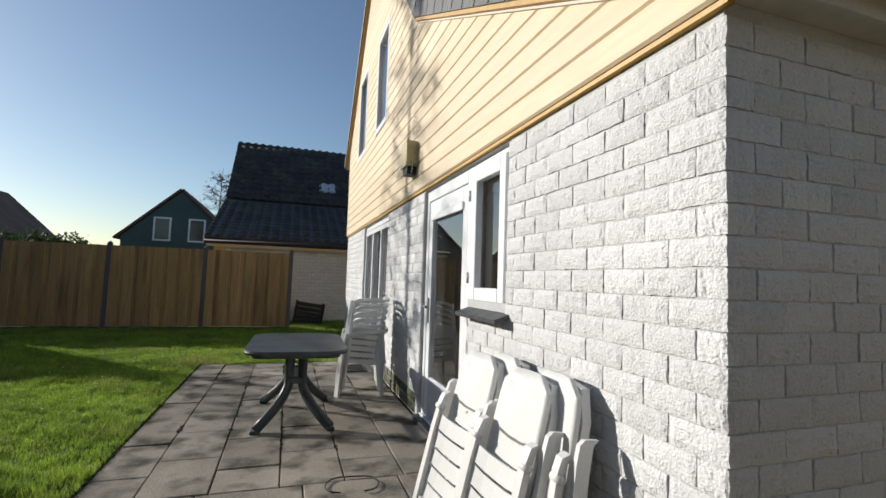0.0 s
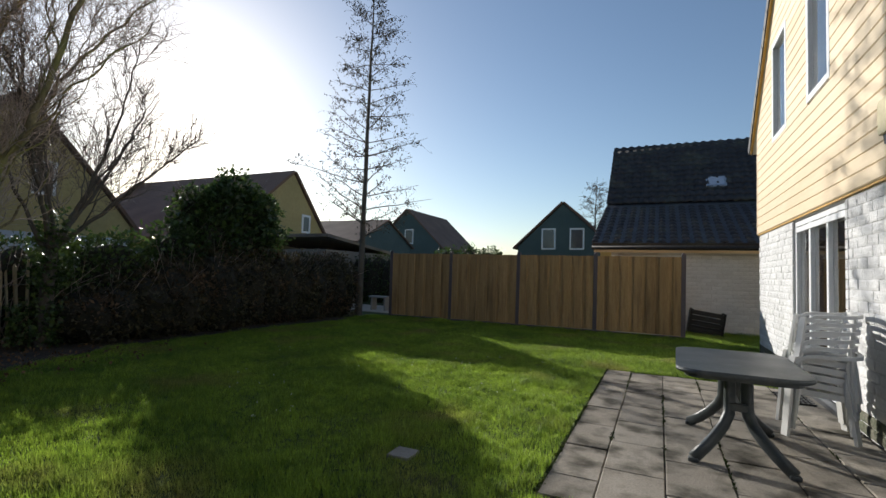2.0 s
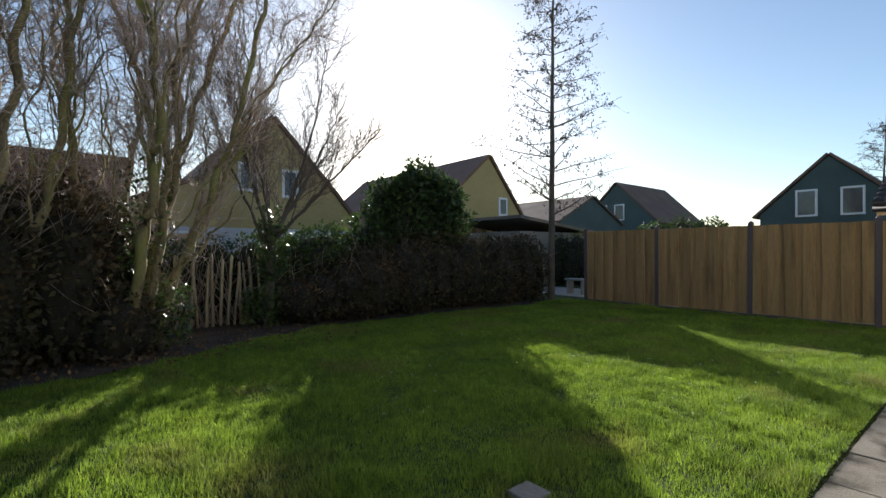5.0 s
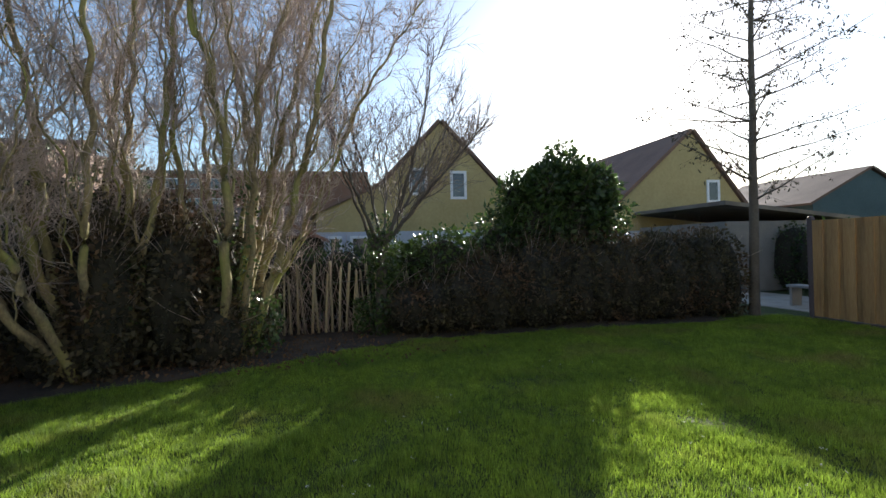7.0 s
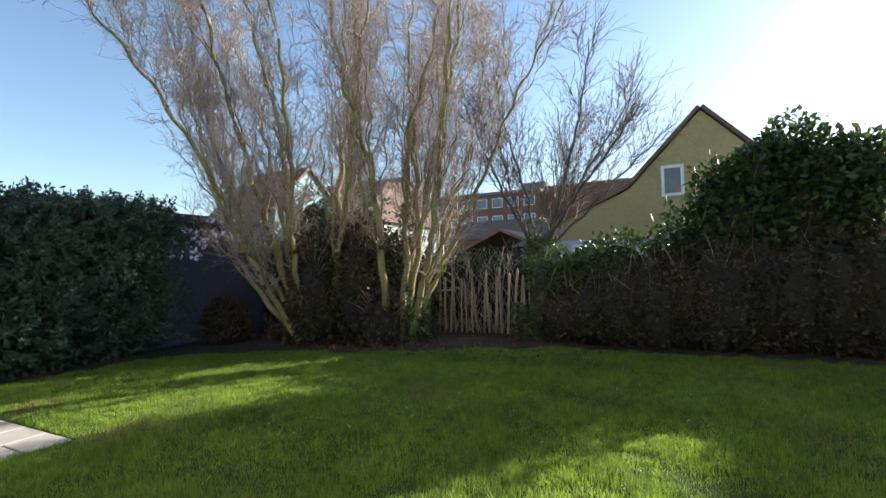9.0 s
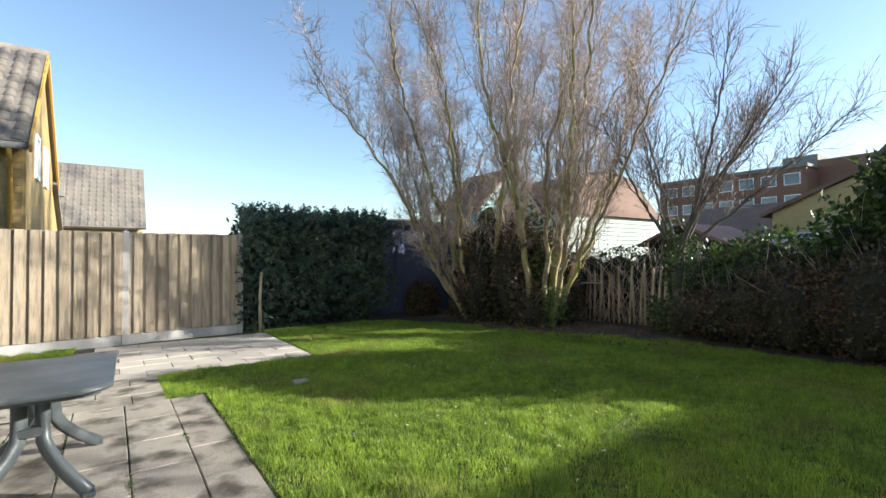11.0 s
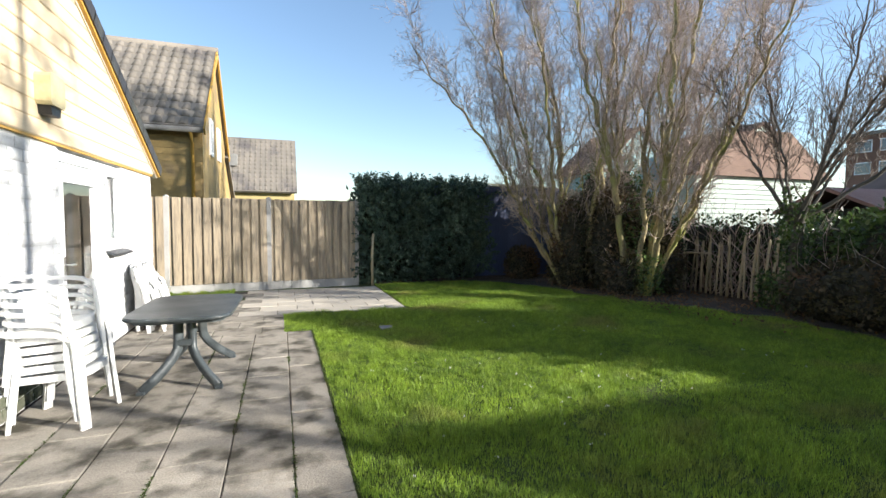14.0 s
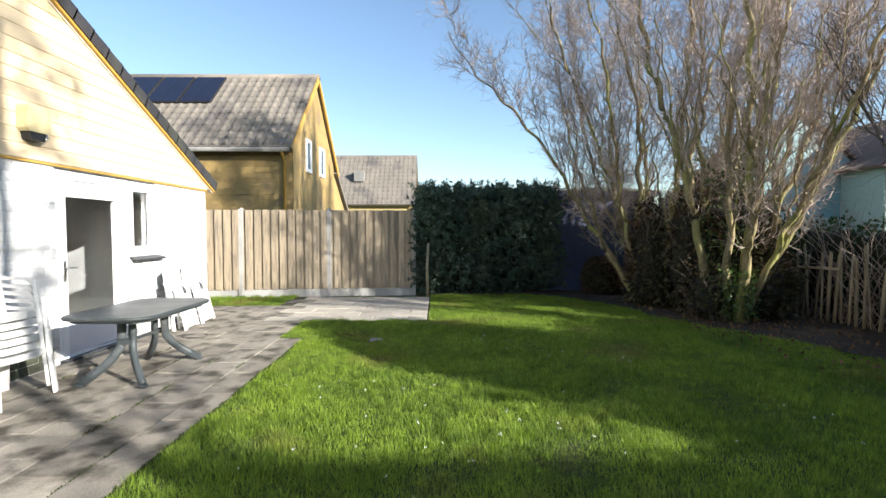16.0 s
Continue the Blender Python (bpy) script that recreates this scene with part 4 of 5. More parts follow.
def block_wall(parent, place, length, z0, z1, holes, material, singles=lambda u: False, low=None, pitch=0.236, course=0.1005):
    """Running bond along a wall. place(u, z): the matrix of a block whose length goes along its y and face along its x."""
    variants = [mesh_of("block", *block_geo(pitch - 0.008, seed=s), material) for s in range(9)]
    r = random.Random(11)
    joined = {}
    for j in range(int((z1 - z0) / course)):
        z = z0 + j * course
        cuts = sorted((h[0], h[1]) for h in holes if h[2] - 0.05 < z + 0.05 < h[3] + 0.02)
        runs, left = [], 0.0
        for h0, h1 in cuts:
            runs.append((left, h0))
            left = h1
        runs.append((left, length))
        for ra, rb in runs:
            u = -(pitch / 2) * (j % 2) + math.floor(ra / pitch) * pitch
            while u < rb - 0.02:
                a, b = max(u, ra), min(u + pitch, rb)
                if b - a > 0.03:
                    m = place(a + 0.006, z) @ pose(r.uniform(-0.003, 0.003), 0, 0, 0, 0, r.uniform(-0.6, 0.6))
                    whole = b - a > pitch - 0.002
                    mt = low(a, z) if low else None
                    if whole and singles(a) and not mt:
                        piece("block", variants[r.randrange(9)], parent, m)
                    else:
                        vs, fs = joined.setdefault((mt or material).name, ([], []))
                        gv, gf = block_geo(b - a - 0.008, seed=r.randrange(999))
                        k = len(vs)
                        vs += [tuple(m @ Vector(p)) for p in gv]
                        fs += [tuple(q + k for q in face) for face in gf]
                u += pitch
    for name, (vs, fs) in joined.items():
        ob = new("blockwork", mesh_of("blockwork", vs, fs, bpy.data.materials[name]))
        ob.parent = parent
        tagged(ob, kind="stuff")


WEST = Matrix(((-1, 0, 0, 0), (0, 1, 0, 0), (0, 0, 1, 0), (0, 0, 0, 1)))
block_wall(house, lambda u, z: Matrix.Translation((WX + 0.010, SY + u, z)) @ WEST, NY - SY, 0.0, CZ,
           [(3.0 - SY, 4.22 - SY, -0.2, CZ), (2.36 - SY, 3.0 - SY, 1.14, CZ), (5.98 - SY, 8.04 - SY, -0.2, CZ)], M_BLOCK,
           singles=lambda u: u < 1.5, low=lambda u, z: M_PLINTH if z < 0.15 and u > 3.2 else None)
SOUTH = Matrix(((0, 1, 0, 0), (-1, 0, 0, 0), (0, 0, 1, 0), (0, 0, 0, 1)))
block_wall(house, lambda u, z: Matrix.Translation((WX + 0.015 + u, SY + 0.010, z)) @ SOUTH, 7.0, 0.0, 2.25, [], M_BLOCK, singles=lambda u: u < 1.6)
# reveals beside the door, in the same blocks
for j in range(22):
    for y0, y1 in ((4.222, 4.30), (5.90, 5.978), (8.042, 8.12)):
        part("block", box(WX + 0.0, y0, j * 0.1005, WX + 0.20, y1, j * 0.1005 + 0.092, 0.004), M_BLOCK, house)
nb_place = lambda u, z: Matrix.Translation((-1.15 + u, 14.02, z)) @ SOUTH
block_wall(nn, nb_place, 4.6, 0.0, 2.08, [], M_BLOCK)
part("wall_core", box(-1.15, 14.033, -0.1, 7.5, 14.2, 2.2), M_MORTAR, nn)


# ---------------------------------------------------------------- garden furniture
def garden_table(m):
    t = thing("garden_table", "dark grey-green plastic garden table with curved legs", "table", m)
    bm = prism(rounded(0.86, 1.30, 0.16, 6), "z", 0.665, 0.70)
    bmesh.ops.bevel(bm, geom=[e for e in bm.edges if abs(e.verts[0].co.z - e.verts[1].co.z) < 1e-4], offset=0.010, segments=2, affect="EDGES")
    for f in bm.faces:
        f.smooth = len(f.verts) == 4 and abs(f.normal.z) < 0.95
    part("tabletop", bm, M_TABLE, t)
    part("apron", prism(rounded(0.74, 1.16, 0.12, 5), "z", 0.63, 0.668), M_TABLE, t)
    for sy in (-1, 1):
        for sx in (-1, 1):
            pts = []
            for k in range(9):
                a = k / 8
                x = 0.055 + 0.005 * a + 0.25 * max(0, a - 0.45) ** 1.6 / (0.55 ** 1.6)
                y = 0.26 + 0.24 * max(0, a - 0.40) ** 1.5 / (0.6 ** 1.5)
                pts.append(Vector((sx * x, sy * y, 0.64 - 0.615 * a)))
            bm = bmesh.new()
            rings = []
            for k, p in enumerate(pts):
                d = (pts[min(k + 1, 8)] - pts[max(k - 1, 0)]).normalized()
                u = d.cross(Vector((-sy * 0.6, sx * 0.8, 0))).normalized()
                w = d.cross(u).normalized()
                hw, hd = 0.040, 0.028
                rings.append([bm.verts.new(p + u * a * hw + w * b * hd) for a, b in ((-1, -0.6), (-0.6, -1), (0.6, -1), (1, -0.6), (1, 0.6), (0.6, 1), (-0.6, 1), (-1, 0.6))])
            for a, b in zip(rings, rings[1:]):
                for k in range(8):
                    bm.faces.new((a[k], a[(k + 1) % 8], b[(k + 1) % 8], b[k]))
            bm.faces.new(rings[0])
            bm.faces.new(rings[-1][::-1])
            for f in bm.faces:
                f.smooth = True
            leg = part("leg", bm, M_TABLE, t)
            e = pts[-1]
            part("foot", box(e.x - 0.035, e.y - 0.03, 0.0, e.x + 0.035, e.y + 0.03, 0.03, 0.006), M_TABLE, leg)
        part("leg_bridge", box(-0.07, sy * 0.28 - 0.02, 0.36, 0.07, sy * 0.28 + 0.02, 0.42, 0.008), M_TABLE, t)
    part("stretcher", box(-0.02, -0.28, 0.38, 0.02, 0.28, 0.41, 0.006), M_TABLE, t)
    return t


garden_table(pose(0.665, 4.52, 0.0, 0, 0, -1.5))


def curved_strip(pts, w, t, axis_w, bm=None):
    """A flat strip along a path, w wide along axis_w and t thick."""
    bm = bm or bmesh.new()
    aw = Vector(axis_w).normalized()
    rings = []
    for i, p in enumerate(pts):
        p = Vector(p)
        d = (Vector(pts[min(i + 1, len(pts) - 1)]) - Vector(pts[max(i - 1, 0)])).normalized()
        n = d.cross(aw).normalized()
        rings.append([bm.verts.new(p + aw * a * w / 2 + n * b * t / 2) for a, b in ((-1, -1), (1, -1), (1, 1), (-1, 1))])
    for a, b in zip(rings, rings[1:]):
        for k in range(4):
            bm.faces.new((a[k], a[(k + 1) % 4], b[(k + 1) % 4], b[k]))
    bm.faces.new(rings[0])
    bm.faces.new(rings[-1][::-1])
    return bm


def stacking_chair(m, label):
    """A low-backed slatted plastic armchair, facing -y, its origin on the ground."""
    c = thing("garden_chair", label, "chair", m, group="stacked garden chairs")
    for k in range(5):
        y = -0.21 + k * 0.092
        z = 0.415 - 0.012 * k
        part("seat_slat", curved_strip([(-0.215, y, z + 0.006), (-0.1, y, z - 0.004), (0.1, y, z - 0.004), (0.215, y, z + 0.006)], 0.080, 0.012, (0, 1, -0.1)), M_PLASTIC, c)
    part("seat_rim", curved_strip([(-0.225, 0.235, 0.365), (-0.245, 0.0, 0.385), (-0.235, -0.24, 0.395), (-0.12, -0.275, 0.395), (0.12, -0.275, 0.395), (0.235, -0.24, 0.395), (0.245, 0.0, 0.385), (0.225, 0.235, 0.365)], 0.052, 0.014, (0, 0, 1)), M_PLASTIC, c)
    # one broad rail runs from front leg to front leg round the back
    rail = []
    for k in range(17):
        a = k / 16 * 2 - 1
        f = abs(a)
        x = math.copysign(0.275 * min(1.0, (1 - (1 - min(1.0, f / 0.42)) ** 2) ** 0.5), a)
        y = 0.335 - 0.09 * min(1.0, f / 0.42) ** 3 - 0.45 * max(0.0, f - 0.42) / 0.58
        rail.append((x, y, 0.735 - 0.03 * min(1.0, f / 0.5) - 0.05 * max(0.0, f - 0.85) / 0.15))
    part("arm_rail", curved_strip([(x, y, z + 0.010) for x, y, z in rail], 0.030, 0.046, (0, 0, 1)), M_PLASTIC, c)
    for k in range(5):
        z = 0.44 + k * 0.056
        y = 0.245 + (z - 0.43) * 0.22
        part("back_slat", curved_strip([(-0.215, y - 0.03, z), (-0.11, y + 0.015, z + 0.006), (0, y + 0.03, z + 0.008), (0.11, y + 0.015, z + 0.006), (0.215, y - 0.03, z)], 0.036, 0.010, (0, 0.2, 1)), M_PLASTIC, c)
    for s in (-1, 1):
        part("back_post", curved_strip([(s * 0.222, 0.22, 0.36), (s * 0.232, 0.25, 0.52), (s * 0.240, 0.262, 0.72)], 0.045, 0.022, (1, 0, 0)), M_PLASTIC, c)
        part("leg", curved_strip([(s * 0.268, -0.215, 0.70), (s * 0.262, -0.24, 0.60), (s * 0.262, -0.255, 0.42), (s * 0.275, -0.275, 0.2), (s * 0.283, -0.295, 0.0)], 0.075, 0.032, (0.8 * s, 0.6, 0)), M_PLASTIC, c)
        part("leg", curved_strip([(s * 0.232, 0.235, 0.44), (s * 0.245, 0.27, 0.2), (s * 0.255, 0.295, 0.0)], 0.070, 0.032, (0.8 * s, -0.6, 0)), M_PLASTIC, c)
    return c


CH = pose(1.40, 5.36, 0.0, 0, 0, -96)
SIZE = Matrix.Diagonal((0.94, 0.85, 1.0, 1))
first = stacking_chair(CH @ SIZE, "white slatted plastic garden armchair in a stack")
for k in range(1, 6):
    copy_thing(first, CH @ pose(0, 0.010 * k, 0.070 * k) @ SIZE)


def folded_chair(m, label):
    """A folded reclining chair that leans: origin on the ground in its middle, its face towards -x, its width along y."""
    c = thing("folding_chair", label, "chair", m, group="folded garden chairs")
    W = 0.215
    for s in (-1, 1):
        leg = part("leg", curved_strip([(-0.085, s * (W + 0.012), 0.0), (-0.070, s * W, 0.22), (-0.048, s * W, 0.45), (-0.030, s * (W - 0.004), 0.60), (-0.016, s * (W - 0.006), 0.645), (0.010, s * (W - 0.006), 0.655)], 0.046, 0.034, (0, 1, 0)), M_PLASTIC, c)
        part("knob", tube([(-0.036, s * (W + 0.030), 0.575), (-0.036, s * (W - 0.030), 0.575)], 0.020, 10), M_PLASTIC, leg)
        part("leg", curved_strip([(0.105, s * (W - 0.03), 0.0), (0.085, s * (W - 0.03), 0.30), (0.065, s * (W - 0.03), 0.62)], 0.046, 0.026, (1, 0, 0)), M_PLASTIC, c)
        part("armrest", curved_strip([(0.030, s * (W + 0.042), 0.24), (0.030, s * (W + 0.044), 0.45), (0.040, s * (W + 0.044), 0.64), (0.052, s * (W + 0.042), 0.715), (0.075, s * (W + 0.040), 0.735)], 0.062, 0.026, (1, 0, 0)), M_PLASTIC, c)
    for k in range(5):
        z = 0.095 + k * 0.098
        x = -0.066 + 0.065 * (z / 0.6) * 0.6
        part("seat_slat", curved_strip([(x, -W + 0.022, z + 0.012), (x + 0.014, -0.10, z - 0.006), (x + 0.018, 0.0, z - 0.010), (x + 0.014, 0.10, z - 0.006), (x, W - 0.022, z + 0.012)], 0.084, 0.014, (0.10, 0, 1)), M_PLASTIC, c)
    part("foot_bar", curved_strip([(-0.078, -W, 0.045), (-0.078, W, 0.045)], 0.045, 0.02, (0, 0, 1)), M_PLASTIC, c)
    # plain upper back, bowed across, with rounded shoulders
    bm = bmesh.new()
    rows, cols = 9, 9
    grid = []
    for side in (0.0, 0.022):
        for j in range(rows):
            v = j / (rows - 1)
            z = 0.40 + 0.54 * v
            half = 0.195 - 0.006 * v
            if v > 0.8:
                half -= 0.085 * ((v - 0.8) / 0.2) ** 2.4
            for i in range(cols):
                u = i / (cols - 1) * 2 - 1
                grid.append(bm.verts.new((0.005 + 0.055 * v + 0.018 * (1 - u * u) + side, u * half, z)))
    n = rows * cols
    for j in range(rows - 1):
        for i in range(cols - 1):
            a = j * cols + i
            f = (a, a + 1, a + cols + 1, a + cols)
            bm.faces.new([grid[q] for q in f])
            bm.faces.new([grid[n + q] for q in f[::-1]])
    rim = [i for i in range(cols)] + [j * cols + cols - 1 for j in range(1, rows)] + [(rows - 1) * cols + i for i in range(cols - 2, -1, -1)] + [j * cols for j in range(rows - 2, 0, -1)]
    for a, b in zip(rim, rim[1:] + rim[:1]):
        bm.faces.new((grid[a], grid[n + a], grid[n + b], grid[b]))
    back = part("backrest", bm, M_PLASTIC, c)
    back.data.polygons.foreach_set("use_smooth", [len(q.vertices) == 4 and abs(q.normal.x) > 0.7 for q in back.data.polygons])
    part("slot", curved_strip([(0.034, -0.13, 0.635), (0.042, -0.05, 0.620), (0.042, 0.05, 0.620), (0.034, 0.13, 0.635)], 0.011, 0.006, (0, 0, 1)), M_STONE, back, "dark slot line")
    part("back_frame", curved_strip([(0.055, -0.185, 0.40), (0.095, -0.187, 0.78), (0.105, -0.15, 0.90), (0.108, 0.0, 0.915), (0.105, 0.15, 0.90), (0.095, 0.187, 0.78), (0.055, 0.185, 0.40)], 0.04, 0.02, (1, 0, 0)), M_PLASTIC, c)
    return c


f1 = folded_chair(pose(1.43, 2.28, 0.0, 0, 9, 7), "white plastic reclining chair folded against block wall")
copy_thing(f1, pose(1.44, 1.75, 0.0, 0, 9, 5))
copy_thing(f1, pose(1.585, 2.13, 0.0, 0, 3.5, 2))
copy_thing(f1, pose(1.59, 1.62, 0.0, 0, 3.5, -2))

mat_ob = thing("door_grate", "dark metal boot grate lying on paving", "grate")
for i in range(7):
    part("bar", box(1.38 + i * 0.045, 6.45, 0.004, 1.40 + i * 0.045, 6.95, 0.02), M_BLACK, mat_ob)
for j in range(6):
    part("bar", box(1.36, 6.45 + j * 0.095, 0.006, 1.68, 6.465 + j * 0.095, 0.024), M_BLACK, mat_ob)
loop = [(1.0 + 0.17 * math.cos(a * 0.3), 2.86 + 0.13 * math.sin(a * 0.3) + 0.012 * math.sin(a), 0.012) for a in range(-4, 15)]
twig = part("cable", tube(loop, 0.005, 5), M_BLACK)
tagged(twig, "thin loop of dark cable lying on paving", "cable")

crate = thing("storage_crate", "black slatted plastic crate tipped against wall", "crate", pose(1.12, 13.45, 0.02, 0, 8, 0))
part("bottom", box(-0.36, -0.22, 0.0, 0.36, 0.22, 0.03, 0.01), M_BLACK, crate)
for k in range(4):
    part("slat", box(-0.38, -0.24, 0.06 + k * 0.13, 0.38, -0.215, 0.15 + k * 0.13, 0.006), M_BLACK, crate)
    part("slat", box(-0.38, 0.215, 0.06 + k * 0.13, 0.38, 0.24, 0.15 + k * 0.13, 0.006), M_BLACK, crate)
    for s in (-1, 1):
        part("slat", box(s * 0.37 - 0.012, -0.22, 0.06 + k * 0.13, s * 0.37 + 0.012, 0.22, 0.15 + k * 0.13, 0.006), M_BLACK, crate)
for sx in (-1, 1):
    for sy in (-1, 1):
        part("corner", box(sx * 0.36 - 0.03, sy * 0.21 - 0.03, 0, sx * 0.36 + 0.03, sy * 0.21 + 0.03, 0.58, 0.008), M_BLACK, crate)

stake = part("wooden_stake", tube([(-2.22, -1.22, -0.05), (-2.21, -1.22, 0.7), (-2.24, -1.22, 1.22)], [0.035, 0.034, 0.03], 7), M_PICKET)
tagged(stake, "weathered round wooden stake beside conifer hedge", "stake")

pal = thing("paling_fence", "leaning split chestnut paling fence before shrubs", "fence")
pr = random.Random(5)
for i in range(26):
    u = i / 25
    x, y = -8.80 - 0.22 * u, 0.95 + 3.05 * u
    h = pr.uniform(1.08, 1.36)
    w = pr.uniform(0.020, 0.033)
    lx, ly = pr.uniform(-0.06, 0.06), pr.uniform(-0.10, 0.10)
    part("paling", tube([(x, y, -0.05), (x + lx * 0.4, y + ly * 0.5, h * 0.5), (x + lx, y + ly, h - 0.05), (x + lx, y + ly, h)], [w, w * 0.95, w * 0.85, w * 0.2], 5), M_PICKET, pal)
for z in (0.3, 0.95):
    part("wire", tube([(-8.79, 0.9, z), (-8.92, 2.5, z - 0.03), (-9.03, 4.05, z)], 0.006, 4), M_STONE, pal)
part("rail", tube([(-8.74, 1.2, 0.86), (-8.80, 2.2, 0.88)], 0.022, 5), M_PICKET, pal, "pale loose rail")
# neighbour's bench and patio in the gap of the hedge
tagged(part("pavement_far", box(-11.5, 12.9, -0.05, -6.9, 15.4, 0.0), M_SLABP), "pale paved patio beyond the hedge gap", "paving", kind="structure")
ben = thing("garden_bench", "small pale stone garden bench on patio", "bench", pose(-8.55, 13.6, 0))
part("seat", box(-0.35, -0.18, 0.42, 0.35, 0.18, 0.48, 0.01), M_CONC, ben)
for s in (-1, 1):
    part("leg", box(s * 0.26 - 0.03, -0.15, 0.0, s * 0.26 + 0.03, 0.15, 0.42, 0.006), M_CONC, ben)


# ---------------------------------------------------------------- trees
def grow(rng, start, way, length, r0, r1, n, curl, lift=0.0, droop=0.0):
    """A crooked path: points and radii."""
    pts, rad = [np.array(start, float)], [r0]
    d = np.array(way, float)
    d /= np.linalg.norm(d)
    ph = rng.uniform(0, 6.28, 2)
    side = np.cross(d, rng.normal(size=3))
    side /= np.linalg.norm(side) + 1e-9
    other = np.cross(d, side)
    for i in range(1, n + 1):
        k = i / n
        wob = curl * (side * math.sin(ph[0] + i * 1.35) + other * math.cos(ph[1] + i * 1.1)) + rng.normal(size=3) * curl * 0.16
        d = d + wob * min(1.0, i / (0.3 * n)) + np.array((0, 0, lift - droop * k))
        d /= np.linalg.norm(d)
        pts.append(pts[-1] + d * length / n)
        rad.append(r0 + (r1 - r0) * k)
    return np.array(pts), rad


def way_from(rng, d, angle):
    d = d / (np.linalg.norm(d) + 1e-9)
    s = np.cross(d, rng.normal(size=3))
    s /= np.linalg.norm(s) + 1e-9
    return d * math.cos(angle) + s * math.sin(angle)


def grow_many(rng, starts, ways, lengths, n, curl, lift=0.0, droop=0.0):
    """Many crooked twigs at once: (twigs, n + 1, 3)."""
    m = len(starts)
    d = ways / (np.linalg.norm(ways, axis=1, keepdims=True) + 1e-9)
    side = np.cross(d, rng.normal(size=(m, 3)))
    side /= np.linalg.norm(side, axis=1, keepdims=True) + 1e-9
    other = np.cross(d, side)
    ph = rng.uniform(0, 6.28, (m, 2))
    P = np.empty((m, n + 1, 3))
    P[:, 0] = starts
    for i in range(1, n + 1):
        wob = curl * (side * np.sin(ph[:, :1] + i * 1.35) + other * np.cos(ph[:, 1:] + i * 1.1)) + rng.normal(size=(m, 3)) * curl * 0.5
        d = d + wob
        d[:, 2] += lift - droop * i / n
        d /= np.linalg.norm(d, axis=1, keepdims=True)
        P[:, i] = P[:, i - 1] + d * lengths[:, None] / n
    return P


def fork_many(rng, P, per, lo, spread):
    """Starting points and ways of side shoots, per of them on each path of P."""
    m, K, _ = P.shape
    who = np.repeat(np.arange(m), per)
    k = (rng.uniform(lo, 1.0, len(who)) * (K - 2)).astype(int)
    d = P[who, k + 1] - P[who, k]
    d /= np.linalg.norm(d, axis=1, keepdims=True) + 1e-9
    s = np.cross(d, rng.normal(size=d.shape))
    s /= np.linalg.norm(s, axis=1, keepdims=True) + 1e-9
    a = rng.uniform(spread[0], spread[1], (len(who), 1))
    return P[who, k], d * np.cos(a) + s * np.sin(a)


def crooked_tree(name, label, rng, base, stems, radius, curl, limbs, twigs, spray, bark, twig_mat, rise=0.012, foot=0.22, start=-0.1, open_at=(0.15, 0.55), steps=52):
    """A tree of many crooked stems, each given as (azimuth, lean, length), with upright limbs and a crown of fine twisting twigs."""
    t = thing(name, label, "tree", pose(base[0], base[1], 0))
    mid, long_of = [], []
    for az, le, ln in stems:
        az, le = radians(az), radians(le)
        d = np.array((math.cos(az) * math.sin(le), math.sin(az) * math.sin(le), math.cos(le)))
        st = np.array((math.cos(az) * foot, math.sin(az) * foot, start)) + rng.normal(size=3) * np.array((0.05, 0.05, 0.0))
        r0 = radius * rng.uniform(0.8, 1.2)
        p, r = grow(rng, st, d, ln, r0, 0.007, steps, curl, lift=rise)
        r = [q + 0.6 * r0 * max(0.0, 1 - k / 5) ** 2 for k, q in enumerate(r)]
        tubes_mesh("trunk", [(p, r)], bark, t, sides=8)
        for b in range(limbs):
            k = int((0.16 + 0.80 * (b + rng.uniform(0, 1)) / limbs) * (steps - 1))
            w = way_from(rng, p[k + 1] - p[k], rng.uniform(*open_at)) + np.array((0, 0, 0.22))
            ll = ln * rng.uniform(0.16, 0.42) * (1.15 - 0.75 * k / steps)
            seg = grow(rng, p[k], w, ll, max(0.006, r[k] * rng.uniform(0.22, 0.48)), 0.004, 20, curl * 1.25, lift=0.035)
            mid.append(seg[0])
            long_of.append(ll)
            tubes_mesh("branch", [seg], bark, t, sides=5)
    P1 = np.array(mid)
    st, w = fork_many(rng, P1, twigs, 0.12, (0.3, 0.95))
    w[:, 2] += 0.30
    P2 = grow_many(rng, st, w, rng.uniform(0.35, 0.95, len(st)), 9, curl * 1.5, lift=0.02)
    st, w = fork_many(rng, P2, spray, 0.15, (0.35, 1.0))
    w[:, 2] += 0.15
    P3 = grow_many(rng, st, w, rng.uniform(0.15, 0.5, len(st)), 4, curl * 1.5, lift=0.03)
    tagged(tubes_array("crown", P2, np.linspace(0.0062, 0.0026, 10)[None, :].repeat(len(P2), 0), twig_mat, t, "bare twisting twigs"), kind="stuff")
    tagged(tubes_array("twig_haze", P3, np.linspace(0.0034, 0.0017, 5)[None, :].repeat(len(P3), 0), twig_mat, t, "fine outer twigs"), kind="stuff")
    return t


WIL = np.random.default_rng(7)
